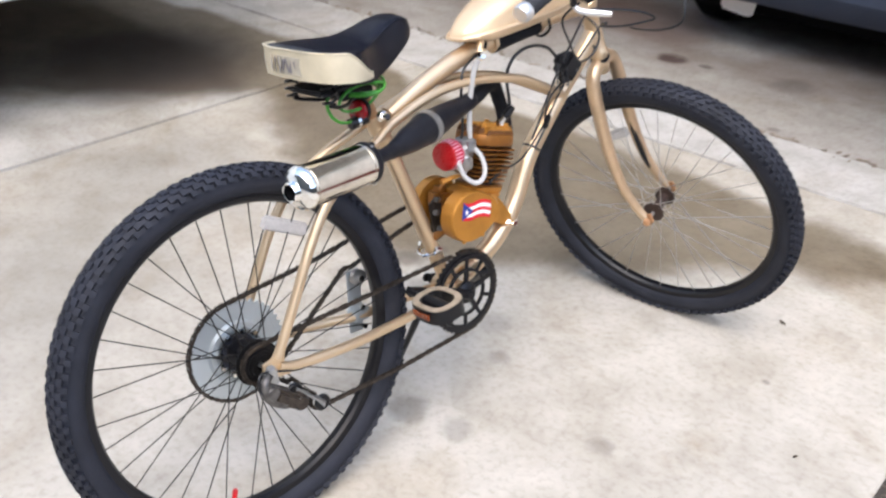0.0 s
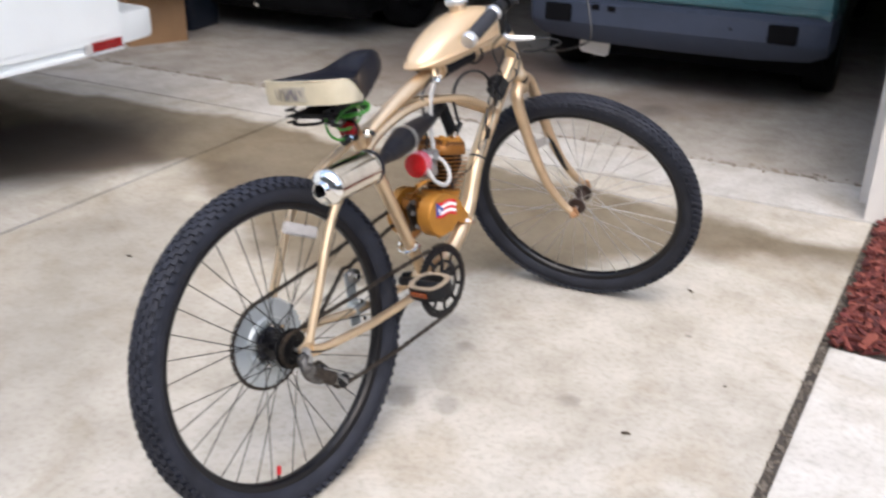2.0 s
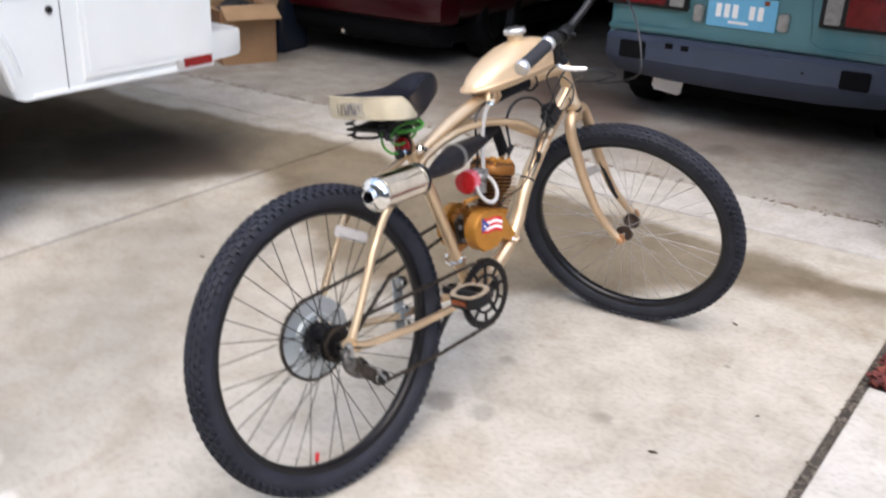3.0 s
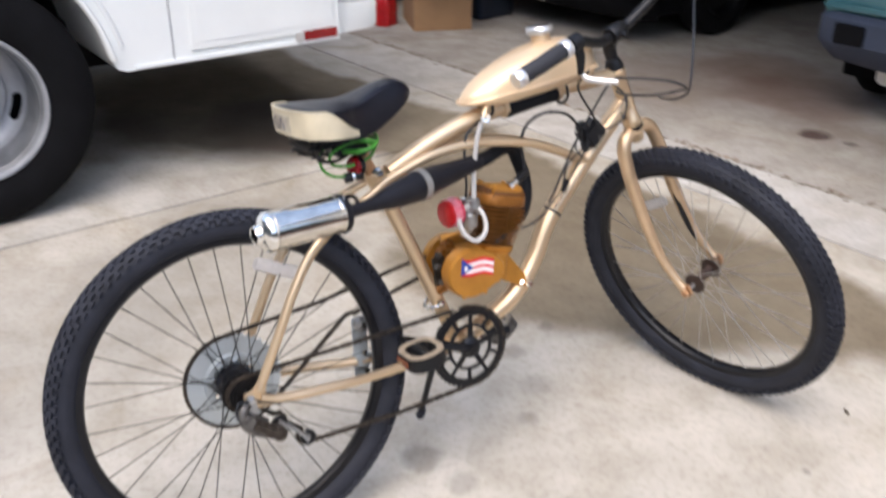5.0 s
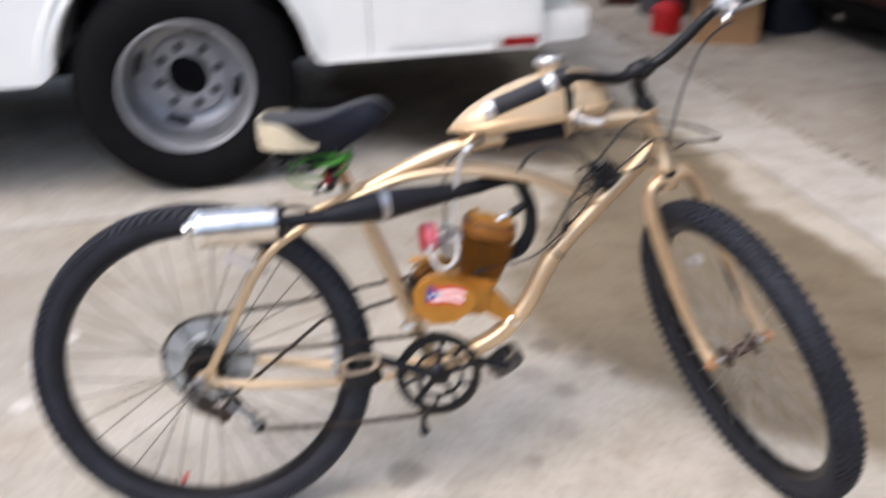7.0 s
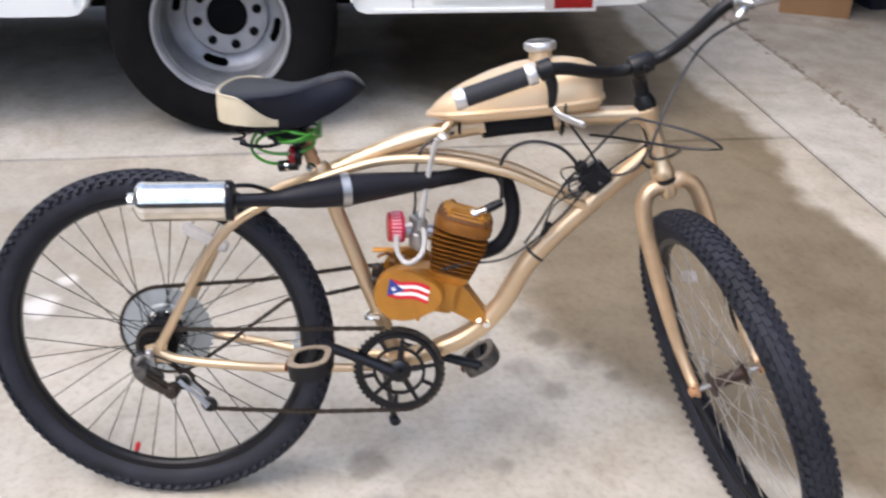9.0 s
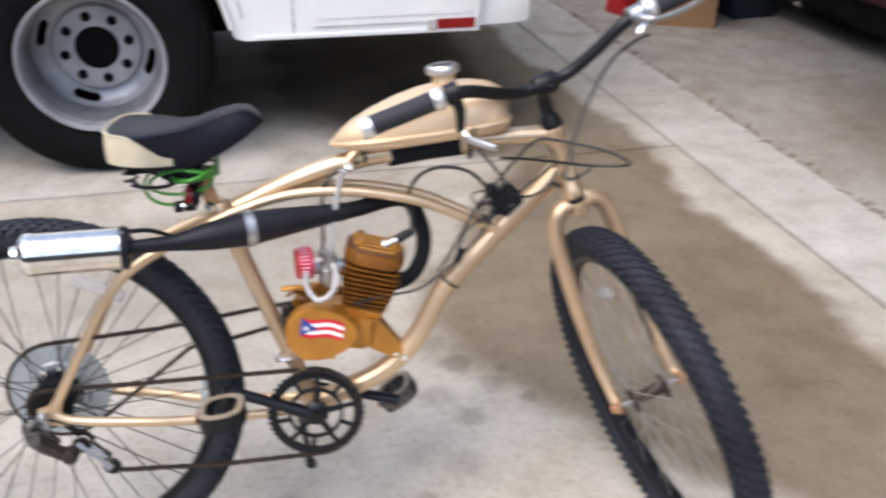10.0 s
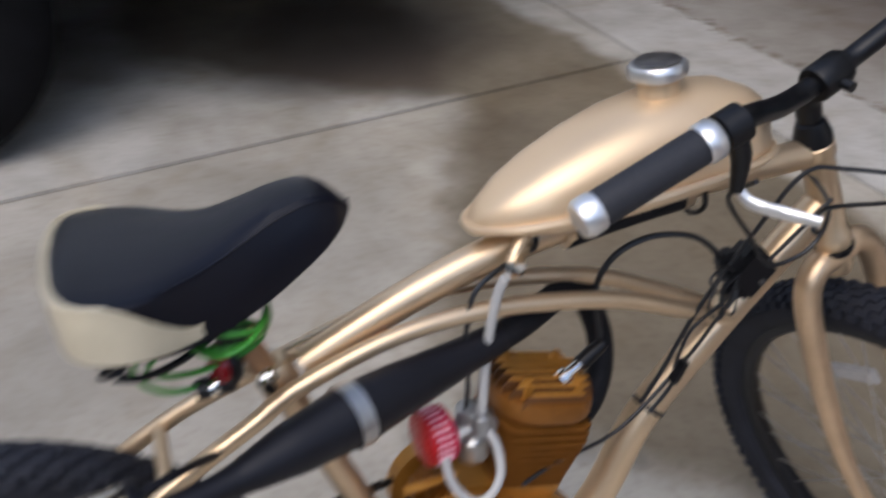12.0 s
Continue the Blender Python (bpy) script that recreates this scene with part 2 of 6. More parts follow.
def concrete(name, light, dark, damp_shade=False, spots=()):
    m, nt, b = principled(name, 0.85)
    big, mid, fine, grit = (link_noise(nt, s, d) for s, d in ((1.3, 3.0), (6.0, 5.0), (55.0, 4.0), (420.0, 2.0)))
    col = ramp(nt, big.outputs[0], ((0.30, dark), (0.66, light))).outputs[0]
    blot = ramp(nt, mid.outputs[0], ((0.33, (0.84, 0.825, 0.79)), (0.55, (1.0, 1.0, 0.99)), (0.75, (1.08, 1.08, 1.08))))
    col = mixed(nt, 1.0, col, blot.outputs[0], "MULTIPLY")
    speck = ramp(nt, fine.outputs[0], ((0.28, (0.80, 0.78, 0.75)), (0.5, (1.0, 1.0, 1.0)), (0.75, (1.06, 1.06, 1.06))))
    col = mixed(nt, 0.8, col, speck.outputs[0], "MULTIPLY")
    patch = link_noise(nt, 10.0, 6.0, 0.66)
    col = mixed(nt, 0.48, col, ramp(nt, patch.outputs[0], ((0.36, (0.84, 0.825, 0.80)), (0.50, (1.0, 1.0, 1.0)), (0.66, (1.10, 1.10, 1.10)))).outputs[0], "MULTIPLY")
    stain = link_noise(nt, 2.6, 7.0, 0.66)
    stain.inputs["Distortion"].default_value = 0.9
    col = mixed(nt, ramp(nt, stain.outputs[0], ((0.50, (0.0, 0.0, 0.0)), (0.66, (0.8, 0.8, 0.8)))).outputs[0], col, mixed(nt, 1.0, col, (0.84, 0.79, 0.72), "MULTIPLY"))
    geo = nt.nodes.new("ShaderNodeNewGeometry")
    wob = nt.nodes.new("ShaderNodeMixRGB")
    wob.blend_type, wob.inputs[0].default_value = "ADD", 0.26
    warp = link_noise(nt, 3.5, 5.0)
    nt.links.new(geo.outputs["Position"], wob.inputs[1])
    nt.links.new(warp.outputs["Color"], wob.inputs[2])
    centre, sep = nt.nodes.new("ShaderNodeVectorMath"), nt.nodes.new("ShaderNodeSeparateXYZ")
    centre.operation, centre.inputs[1].default_value = "SUBTRACT", (0.13, 0.13, 0.13)
    nt.links.new(wob.outputs[0], centre.inputs[0]), nt.links.new(centre.outputs[0], sep.inputs[0])

    def band(sock, a, b2, c, d):
        lo, hi, mul = nt.nodes.new("ShaderNodeMapRange"), nt.nodes.new("ShaderNodeMapRange"), nt.nodes.new("ShaderNodeMath")
        for n, u, v, w in ((lo, a, b2, 1.0), (hi, c, d, 0.0)):
            n.interpolation_type = "SMOOTHSTEP"
            n.inputs["From Min"].default_value, n.inputs["From Max"].default_value = u, v
            n.inputs["To Min"].default_value, n.inputs["To Max"].default_value = 1.0 - w, w
            nt.links.new(sock, n.inputs["Value"])
        mul.operation = "MULTIPLY"
        nt.links.new(lo.outputs[0], mul.inputs[0]), nt.links.new(hi.outputs[0], mul.inputs[1])
        return mul.outputs[0]

    def edge_line(points):
        """y of a bent edge line as a function of x between -3.2 and 1."""
        at = nt.nodes.new("ShaderNodeMapRange")
        at.inputs["From Min"].default_value, at.inputs["From Max"].default_value = -3.2, 1.0
        nt.links.new(sep.outputs[0], at.inputs["Value"])
        r = ramp(nt, at.outputs[0], [((x + 3.2) / 4.2, (y / 2.0,) * 3) for x, y in points])
        gap = nt.nodes.new("ShaderNodeMath")
        gap.operation = "MULTIPLY_ADD"
        nt.links.new(r.outputs[0], gap.inputs[0])
        gap.inputs[1].default_value = -2.0
        nt.links.new(sep.outputs[1], gap.inputs[2])
        return gap.outputs[0]

    if damp_shade:  # a damp, dirt-stained tongue of the driveway, truck shade painted into its truck end
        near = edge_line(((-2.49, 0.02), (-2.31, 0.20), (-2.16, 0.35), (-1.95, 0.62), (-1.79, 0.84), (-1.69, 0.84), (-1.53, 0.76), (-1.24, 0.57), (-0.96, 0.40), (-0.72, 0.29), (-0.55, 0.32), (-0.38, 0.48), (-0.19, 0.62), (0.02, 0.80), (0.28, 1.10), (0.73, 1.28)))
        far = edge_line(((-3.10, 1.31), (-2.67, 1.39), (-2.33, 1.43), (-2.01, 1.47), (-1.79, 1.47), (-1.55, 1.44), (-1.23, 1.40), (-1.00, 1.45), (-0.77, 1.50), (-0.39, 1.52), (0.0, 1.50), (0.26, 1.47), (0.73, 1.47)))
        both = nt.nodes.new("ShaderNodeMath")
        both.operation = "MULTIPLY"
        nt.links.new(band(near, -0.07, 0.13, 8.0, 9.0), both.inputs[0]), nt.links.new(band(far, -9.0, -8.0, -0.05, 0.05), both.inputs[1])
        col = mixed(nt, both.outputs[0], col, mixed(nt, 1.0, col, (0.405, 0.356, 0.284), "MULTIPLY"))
    for x, y, r, deep, *tone in spots:  # oil and dirt spots, with some painted shade among them
        dist = nt.nodes.new("ShaderNodeVectorMath")
        dist.operation = "DISTANCE"
        nudge = nt.nodes.new("ShaderNodeMixRGB")
        nudge.blend_type, nudge.inputs[0].default_value = "ADD", r * 1.1
        jig = link_noise(nt, 0.7 / r, 3.0)
        nt.links.new(geo.outputs["Position"], nudge.inputs[1]), nt.links.new(jig.outputs["Color"], nudge.inputs[2])
        nt.links.new(nudge.outputs[0], dist.inputs[0])
        o = r * 0.55
        dist.inputs[1].default_value = (x + o, y + o, o)
        mr = nt.nodes.new("ShaderNodeMapRange")
        mr.interpolation_type = "SMOOTHSTEP"
        mr.inputs["From Min"].default_value, mr.inputs["From Max"].default_value = r * 0.45, r * 1.15
        mr.inputs["To Min"].default_value, mr.inputs["To Max"].default_value = deep, 0.0
        nt.links.new(dist.outputs["Value"], mr.inputs["Value"])
        col = mixed(nt, mr.outputs[0], col, tone[0] if tone else (0.045, 0.034, 0.028))
    nt.links.new(col, b.inputs["Base Color"])
    bumped(nt, b, grit.outputs[0], 0.35, 0.0012)
    return m


BROWN, GREY_TONE, PALE = (0.125, 0.068, 0.044), (0.21, 0.195, 0.17), (0.66, 0.64, 0.60)
# x, y, radius, strength and, where it is not the dark default, the tone
# broad, weak greying over the left of the near bay
GREY_PATCHES = ((-1.10, -0.75, 0.70, 0.32, GREY_TONE), (-0.88, -1.12, 0.50, 0.24, GREY_TONE), (-1.20, 0.05, 0.60, 0.30, GREY_TONE), (-1.5, -1.6, 0.8, 0.35, GREY_TONE))
PAINT_DRIPS = ((-0.75, -0.97, 0.065, 0.75, PALE), (-0.88, -0.93, 0.035, 0.7, PALE), (-0.56, -1.00, 0.03, 0.6, PALE))
# the first three paint in deeper shade by the truck, the rest are dirt
DIRT_AND_SHADE = ((-2.34, 0.82, 0.52, 0.74), (-2.09, 0.76, 0.27, 0.45), (-2.63, 0.04, 0.42, 0.5), (-1.70, 0.27, 0.42, 0.22), (-1.30, 0.28, 0.38, 0.19), (-1.25, -0.25, 0.4, 0.12), (-1.48, 0.88, 0.26, 0.22), (-0.90, -0.55, 0.22, 0.09), (-0.53, -0.62, 0.14, 0.08))
OIL_DROPS = ((0.06, -0.05, 0.045, 0.3), (-0.56, 0.21, 0.06, 0.25), (-0.61, 0.35, 0.045, 0.3), (-0.41, 0.46, 0.045, 0.3), (-0.14, 0.33, 0.05, 0.22), (-0.04, 0.22, 0.03, 0.25), (-0.07, -0.07, 0.055, 0.5), (-0.51, 0.39, 0.05, 0.4),
             (-0.38, 0.32, 0.06, 0.28), (-0.29, 0.38, 0.04, 0.3), (0.31, 0.13, 0.03, 0.3), (-1.01, 0.91, 0.03, 0.35), (0.47, 0.60, 0.012, 0.4), (-0.34, 0.54, 0.03, 0.35), (-0.47, 0.50, 0.025, 0.3))
SPOTS = GREY_PATCHES + PAINT_DRIPS + DIRT_AND_SHADE + OIL_DROPS
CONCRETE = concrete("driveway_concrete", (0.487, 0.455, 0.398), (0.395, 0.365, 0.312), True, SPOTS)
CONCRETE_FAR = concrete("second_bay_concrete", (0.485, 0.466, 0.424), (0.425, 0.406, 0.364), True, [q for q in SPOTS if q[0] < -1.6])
CONCRETE_STRIP = concrete("threshold_concrete", (0.52, 0.508, 0.480), (0.45, 0.432, 0.402))
CONCRETE_WALK = concrete("walkway_concrete", (0.55, 0.53, 0.49), (0.45, 0.425, 0.385))
# broad brown spots pair real stains with the garage's shade
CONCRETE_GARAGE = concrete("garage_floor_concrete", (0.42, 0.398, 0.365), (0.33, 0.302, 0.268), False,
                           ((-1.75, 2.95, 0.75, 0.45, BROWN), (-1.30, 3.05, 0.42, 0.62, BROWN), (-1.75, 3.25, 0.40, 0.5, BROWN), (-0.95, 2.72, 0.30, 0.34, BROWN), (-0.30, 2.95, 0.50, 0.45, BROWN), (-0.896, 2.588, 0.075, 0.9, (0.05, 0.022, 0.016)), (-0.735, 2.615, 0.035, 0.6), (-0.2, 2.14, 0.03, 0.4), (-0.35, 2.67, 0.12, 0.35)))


# ---- mesh helpers ----
def finish(bm, name, material, angle=38.0):
    bmesh.ops.recalc_face_normals(bm, faces=bm.faces)
    for e in bm.edges:
        if len(e.link_faces) == 2 and e.calc_face_angle(0.0) > radians(angle):
            e.smooth = False
    for f in bm.faces:
        f.smooth = True
    me = bpy.data.meshes.new(name)
    bm.to_mesh(me)
    bm.free()
    me.materials.append(material)
    return me


def part(name, bm, material, parent=None, label="", angle=38.0):
    ob = new(name, finish(bm, name, material, angle))
    if parent is not None:
        ob.parent = parent
    if label:
        tagged(ob, label)
    return ob


def thing(name, label, category, m=None, group="", kind=""):
    ob = new(name)
    if m is not None:
        ob.matrix_basis = m
    return tagged(ob, label, category, group, kind)


def curve_through(points, steps=8, closed=False):
    """Points of a smooth line through the given ones."""
    p = [Vector(q) for q in points]
    n = len(p)
    out = []
    for i in range(n if closed else n - 1):
        a, b, c, d = (p[(i + k) % n] if closed else p[min(max(i + k, 0), n - 1)] for k in (-1, 0, 1, 2))
        for s in range(steps):
            t = s / steps
            out.append(0.5 * (2 * b + (c - a) * t + (2 * a - 5 * b + 4 * c - d) * t * t + (3 * b - a - 3 * c + d) * t ** 3))
    if not closed:
        out.append(p[-1])
    return out


def add_tube(bm, points, radius, sides=12, closed=False, caps=True, flat=1.0):
    """A round tube along the points; radius is one number or one per point."""
    n = len(points)
    rad = radius if isinstance(radius, (list, tuple)) else [radius] * n
    rings, up = [], None
    for i, p in enumerate(points):
        a = points[(i - 1) % n] if closed else points[max(i - 1, 0)]
        b = points[(i + 1) % n] if closed else points[min(i + 1, n - 1)]
        d = (Vector(b) - Vector(a)).normalized()
        if up is None:
            up = d.orthogonal().normalized()
        up = (up - d * up.dot(d)).normalized()
        side = d.cross(up)
        rings.append([bm.verts.new(Vector(p) + rad[i] * (math.cos(k * math.tau / sides) * up + flat * math.sin(k * math.tau / sides) * side)) for k in range(sides)])
    for i in range(n if closed else n - 1):
        r, q = rings[i], rings[(i + 1) % n]
        for k in range(sides):
            bm.faces.new((r[k], r[(k + 1) % sides], q[(k + 1) % sides], q[k]))
    if caps and not closed:
        bm.faces.new(rings[0][::-1]), bm.faces.new(rings[-1])
    return bm


def tube(points, radius, sides=12, steps=8, closed=False, flat=1.0):
    """A tube bent smoothly through a few points; radii given per point are spread along it."""
    line = curve_through(points, steps, closed) if len(points) > 2 else [Vector(q) for q in points]
    if isinstance(radius, (list, tuple)) and len(points) > 2:
        radius = [radius[min(i // steps, len(radius) - 1)] * (1 - (i % steps) / steps) + radius[min(i // steps + 1, len(radius) - 1)] * (i % steps) / steps for i in range(len(line))]
    return add_tube(bmesh.new(), line, radius, sides, closed, True, flat)


def add_box(bm, size, m=None, bevel=0.0):
    got = bmesh.ops.create_cube(bm, size=1.0, matrix=(m or Matrix()) @ Matrix.Diagonal((*size, 1)))
    if bevel:
        edges = list({e for v in got["verts"] for e in v.link_edges})
        bmesh.ops.bevel(bm, geom=edges, offset=bevel, segments=2, affect="EDGES")
    return bm


def box(size, at=(0, 0, 0), turn=(0, 0, 0), bevel=0.0):
    return add_box(bmesh.new(), size, pose(*at, *turn), bevel)


def add_turned(bm, profile, m=None, sides=32, wrap=True):
    """A profile of (radius, height) turned about the z axis of m."""
    m = m or Matrix()
    rings = []
    for r, h in profile:
        if r < 1e-5:
            rings.append([bm.verts.new(m @ Vector((0, 0, h)))])
        else:
            rings.append([bm.verts.new(m @ Vector((r * math.cos(k * math.tau / sides), r * math.sin(k * math.tau / sides), h))) for k in range(sides)])
    for a, b in zip(rings, rings[1:]):
        for k in range(sides):
            j = (k + 1) % sides
            if len(a) == 1 and len(b) > 1:
                bm.faces.new((a[0], b[k], b[j]))
            elif len(b) == 1 and len(a) > 1:
                bm.faces.new((a[k], b[0], a[j]))
            elif len(a) > 1:
                bm.faces.new((a[k], a[j], b[j], b[k]))
    return bm


def turned(profile, m=None, sides=32):
    return add_turned(bmesh.new(), profile, m, sides)


def axis_to(at, direction):
    """A pose whose z axis points in the direction."""
    return Matrix.Translation(at) @ Vector(direction).to_track_quat("Z", "Y").to_matrix().to_4x4()


def add_prism(bm, outline, m, depth):
    """A flat outline (x, y) given a thickness along the z axis of m."""
    lo = [bm.verts.new(m @ Vector((x, y, 0))) for x, y in outline]
    hi = [bm.verts.new(m @ Vector((x, y, depth))) for x, y in outline]
    n = len(outline)
    bm.faces.new(lo[::-1]), bm.faces.new(hi)
    for k in range(n):
        bm.faces.new((lo[k], lo[(k + 1) % n], hi[(k + 1) % n], hi[k]))
    return bm


def prism(outline, m, depth):
    return add_prism(bmesh.new(), outline, m, depth)


def add_ring(bm, r0, r1, m, depth, sides=48):
    return add_turned(bm, ((r0, 0), (r1, 0), (r1, depth), (r0, depth), (r0, 0)), m, sides)


def loft(rings, cap=True):
    bm = bmesh.new()
    vs = [[bm.verts.new(p) for p in ring] for ring in rings]
    n = len(vs[0])
    for a, b in zip(vs, vs[1:]):
        for k in range(n):
            bm.faces.new((a[k], a[(k + 1) % n], b[(k + 1) % n], b[k]))
    if cap:
        bm.faces.new(vs[0][::-1]), bm.faces.new(vs[-1])
    return bm


# ---- ground, driveway, garage ----
def slab(corners, material, top=0.0, thick=0.1):
    """One concrete slab with softened upper edges."""
    bm = prism(corners, Matrix.Translation((0, 0, top - thick)), thick)
    bmesh.ops.bevel(bm, geom=[e for e in bm.edges if all(v.co.z > top - 1e-4 for v in e.verts)], offset=0.004, segments=2, affect="EDGES")
    return part("concrete_slab", bm, material, driveway)


def seam_x(y):
    """The long joint between the two driveway bays runs a little askew."""
    return -1.748 - 0.018 * y


ground = part("ground", box((400, 400, 0.2), (0, 0, -0.1075)), JOINT)
tagged(ground, "packed brown dirt under and round the driveway", "ground", kind="structure")
driveway = thing("driveway", "stained pale concrete driveway with dark joints between slabs", "driveway", kind="structure")


def joint_y(x, base):
    """The joints across the drive follow the house, which stands a little askew to the drive."""
    return base + 0.061 * x


for bay in ((None, 0.793), (-6.5, None)):
    for far in (True, False):
        x0, x1 = (seam_x(0) + 0.0055, bay[1]) if bay[0] is None else (bay[0], seam_x(0) - 0.0055)
        y0, y1 = (-3.4, None) if far else (-9.0, -3.412)
        top = [(x1, joint_y(x1, 1.698)), (x0, joint_y(x0, 1.698))] if far else [(x1, y1), (x0, y1)]
        ring = [(x0, y0), (x1, y0)] + top
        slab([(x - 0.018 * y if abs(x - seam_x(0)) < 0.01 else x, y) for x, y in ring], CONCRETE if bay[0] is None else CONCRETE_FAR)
slab([(-6.5, joint_y(-6.5, 1.711)), (0.793, joint_y(0.793, 1.711)), (0.793, joint_y(0.793, 2.083)), (-6.5, joint_y(-6.5, 2.083))], CONCRETE_STRIP)
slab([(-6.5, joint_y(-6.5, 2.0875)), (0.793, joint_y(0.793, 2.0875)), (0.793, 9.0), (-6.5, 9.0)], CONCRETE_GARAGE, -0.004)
slab([(0.822, -9.0), (3.6, -9.0), (3.6, 0.752), (0.822, 0.752)], CONCRETE_WALK)
# crumbly filler along the wide side joint
bm = bmesh.new()
rng = random.Random(5)
for i in range(620):
    s = rng.uniform(0.004, 0.010)
    add_box(bm, (s, s * rng.uniform(0.7, 2.2), s * 0.6), pose(0.8075 + rng.uniform(-0.011, 0.011), rng.uniform(-2.5, 1.82), -0.0065 + rng.uniform(-0.003, 0.003), rng.uniform(0, 40), rng.uniform(0, 40), rng.uniform(0, 180)))
tagged(part("joint_debris", bm, SANDY, driveway), kind="stuff")
# rusty grit washed up against the garage sill
bm = bmesh.new()
for i in range(420):
    s, x = rng.uniform(0.004, 0.013), rng.uniform(-4.6, 0.78)
    y = joint_y(x, 2.084) + rng.gauss(0.006, 0.018)
    add_box(bm, (s * rng.uniform(1.0, 3.0), s, 0.004), pose(x, y, 0.0 + rng.uniform(-0.003, 0.0005), rng.uniform(-12, 12), rng.uniform(-12, 12), rng.uniform(0, 180)))
tagged(part("sill_grit", bm, RUSTYDIRT, driveway), kind="stuff")

# red wood chips in the bed by the wall
m, nt, b = principled("red_bark_chip", 0.8)
geo = nt.nodes.new("ShaderNodeNewGeometry")
chipcol = ramp(nt, geo.outputs["Random Per Island"], ((0.0, (0.055, 0.010, 0.010)), (0.5, (0.15, 0.028, 0.022)), (1.0, (0.27, 0.075, 0.05))))
grain = link_noise(nt, 120, 4.0)
nt.links.new(mixed(nt, 0.6, chipcol.outputs[0], ramp(nt, grain.outputs[0], ((0.3, (0.45, 0.4, 0.4)), (0.7, (1.1, 1.1, 1.1)))).outputs[0], "MULTIPLY"), b.inputs["Base Color"])
bumped(nt, b, grain.outputs[0], 0.6, 0.003)
CHIP = m
bm = bmesh.new()
for i in range(5400):
    l, w, h = rng.uniform(0.02, 0.07), rng.uniform(0.010, 0.026), rng.uniform(0.004, 0.012)
    c = pose(0.828 + 2.75 * rng.random() ** 1.4, rng.uniform(0.765, 1.76), rng.uniform(-0.010, 0.022), rng.uniform(-28, 28), rng.uniform(-28, 28), rng.uniform(0, 360))
    vs = [bm.verts.new(c @ Vector((x * l / 2 * rng.uniform(0.6, 1.1), y * w / 2 * rng.uniform(0.5, 1.1), z * h / 2))) for x in (-1, 1) for y in (-1, 1) for z in (-1, 1)]
    for q in ((0, 1, 3, 2), (4, 6, 7, 5), (0, 4, 5, 1), (2, 3, 7, 6), (0, 2, 6, 4), (1, 5, 7, 3)):
        bm.faces.new([vs[k] for k in q])
tagged(part("bark_mulch", bm, CHIP, angle=20), "red-brown wood chip mulch in a bed by the wall", "mulch", kind="stuff")

# house front and garage shell; header and roof are unseen, added for shade
HOUSE = pose(0.76, 1.765, 0, 0, 0, 3.5)  # local x along the front, local y into the garage


def wall(name, x0, x1, y0, y1, z0, z1, material, label, category="wall"):
    ob = part(name, box((x1 - x0, y1 - y0, z1 - z0), ((x0 + x1) / 2, (y0 + y1) / 2, (z0 + z1) / 2)), material)
    ob.matrix_basis = HOUSE
    return tagged(ob, label, category, kind="structure")


wall("wall_front", 0.0, 2.85, 0.0, 0.21, -0.02, 2.9, STUCCO, "pale stucco house wall beside the garage opening")
wall("wall_header", -7.3, 0.0, 0.0, 0.21, 2.15, 2.9, STUCCO, "unseen pale stucco wall above the garage opening, added for shade")
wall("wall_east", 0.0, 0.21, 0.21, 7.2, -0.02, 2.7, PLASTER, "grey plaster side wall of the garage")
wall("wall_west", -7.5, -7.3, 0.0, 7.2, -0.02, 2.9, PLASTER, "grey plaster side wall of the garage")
# unseen walls added to block low sky light and darken the chrome
wall("wall_shade_west", -7.5, -7.3, -9.4, 0.0, -0.02, 2.2, PLASTER, "plain grey wall along the driveway, added unseen to cut low sky light")
wall("wall_shade_east", 5.2, 5.4, -9.4, 3.0, -0.02, 2.5, PLASTER, "plain grey wall on the open side, added unseen to darken reflections")
wall("wall_shade_south", -7.3, 5.2, -9.4, -9.2, -0.02, 6.0, PLASTER, "tall plain grey wall across the far side, added unseen to darken reflections")
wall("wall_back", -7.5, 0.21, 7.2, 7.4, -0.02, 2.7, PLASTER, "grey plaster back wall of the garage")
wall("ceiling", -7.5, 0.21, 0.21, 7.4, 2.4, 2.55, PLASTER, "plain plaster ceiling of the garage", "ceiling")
wall("trim", -0.033, 0.0, 0.18, 0.33, -0.006, 2.15, TRIMWHITE, "painted jamb of the garage opening", "trim")
bm = bmesh.new()
add_prism(bm, ((-0.32, 2.87), (-0.32, 2.965), (8.4, 4.6), (8.4, 4.5)), Matrix(((0, 0, 1, -8.0), (1, 0, 0, 0), (0, 1, 0, 0), (0, 0, 0, 1))), 11.5)
roof = part("roof", bm, TRIMWHITE)
roof.matrix_basis = HOUSE
tagged(roof, "unseen shallow pitched roof over the garage, added for shade", "roof", kind="structure")


# ---- the motorized bicycle ----
BIKE = pose(-0.0269, -0.4758, 0.0090, -10.50, -1.25, 83.84) @ Matrix.Scale(0.977, 4)  # leans to its left on the kickstand
bicycle = thing("motorized_bicycle", "gold-painted motorized cruiser bicycle leaning on its kickstand on the driveway", "bicycle", BIKE)
HUB_Z, R_REAR, R_FRONT = 0.3440, 0.3535, 0.3490
BB = Vector((0.486, 0.0, 0.298))
Y_AXIS = Vector((0, 1, 0))


def side_pose(x, y, z, turn=0.0):
    """A pose on the bicycle's right side: local z points out to its right, local x forward, local y up."""
    return Matrix.Translation((x, y, z)) @ Matrix(((1, 0, 0, 0), (0, 0, -1, 0), (0, 1, 0, 0), (0, 0, 0, 1))) @ pose(0, 0, 0, 0, 0, turn)


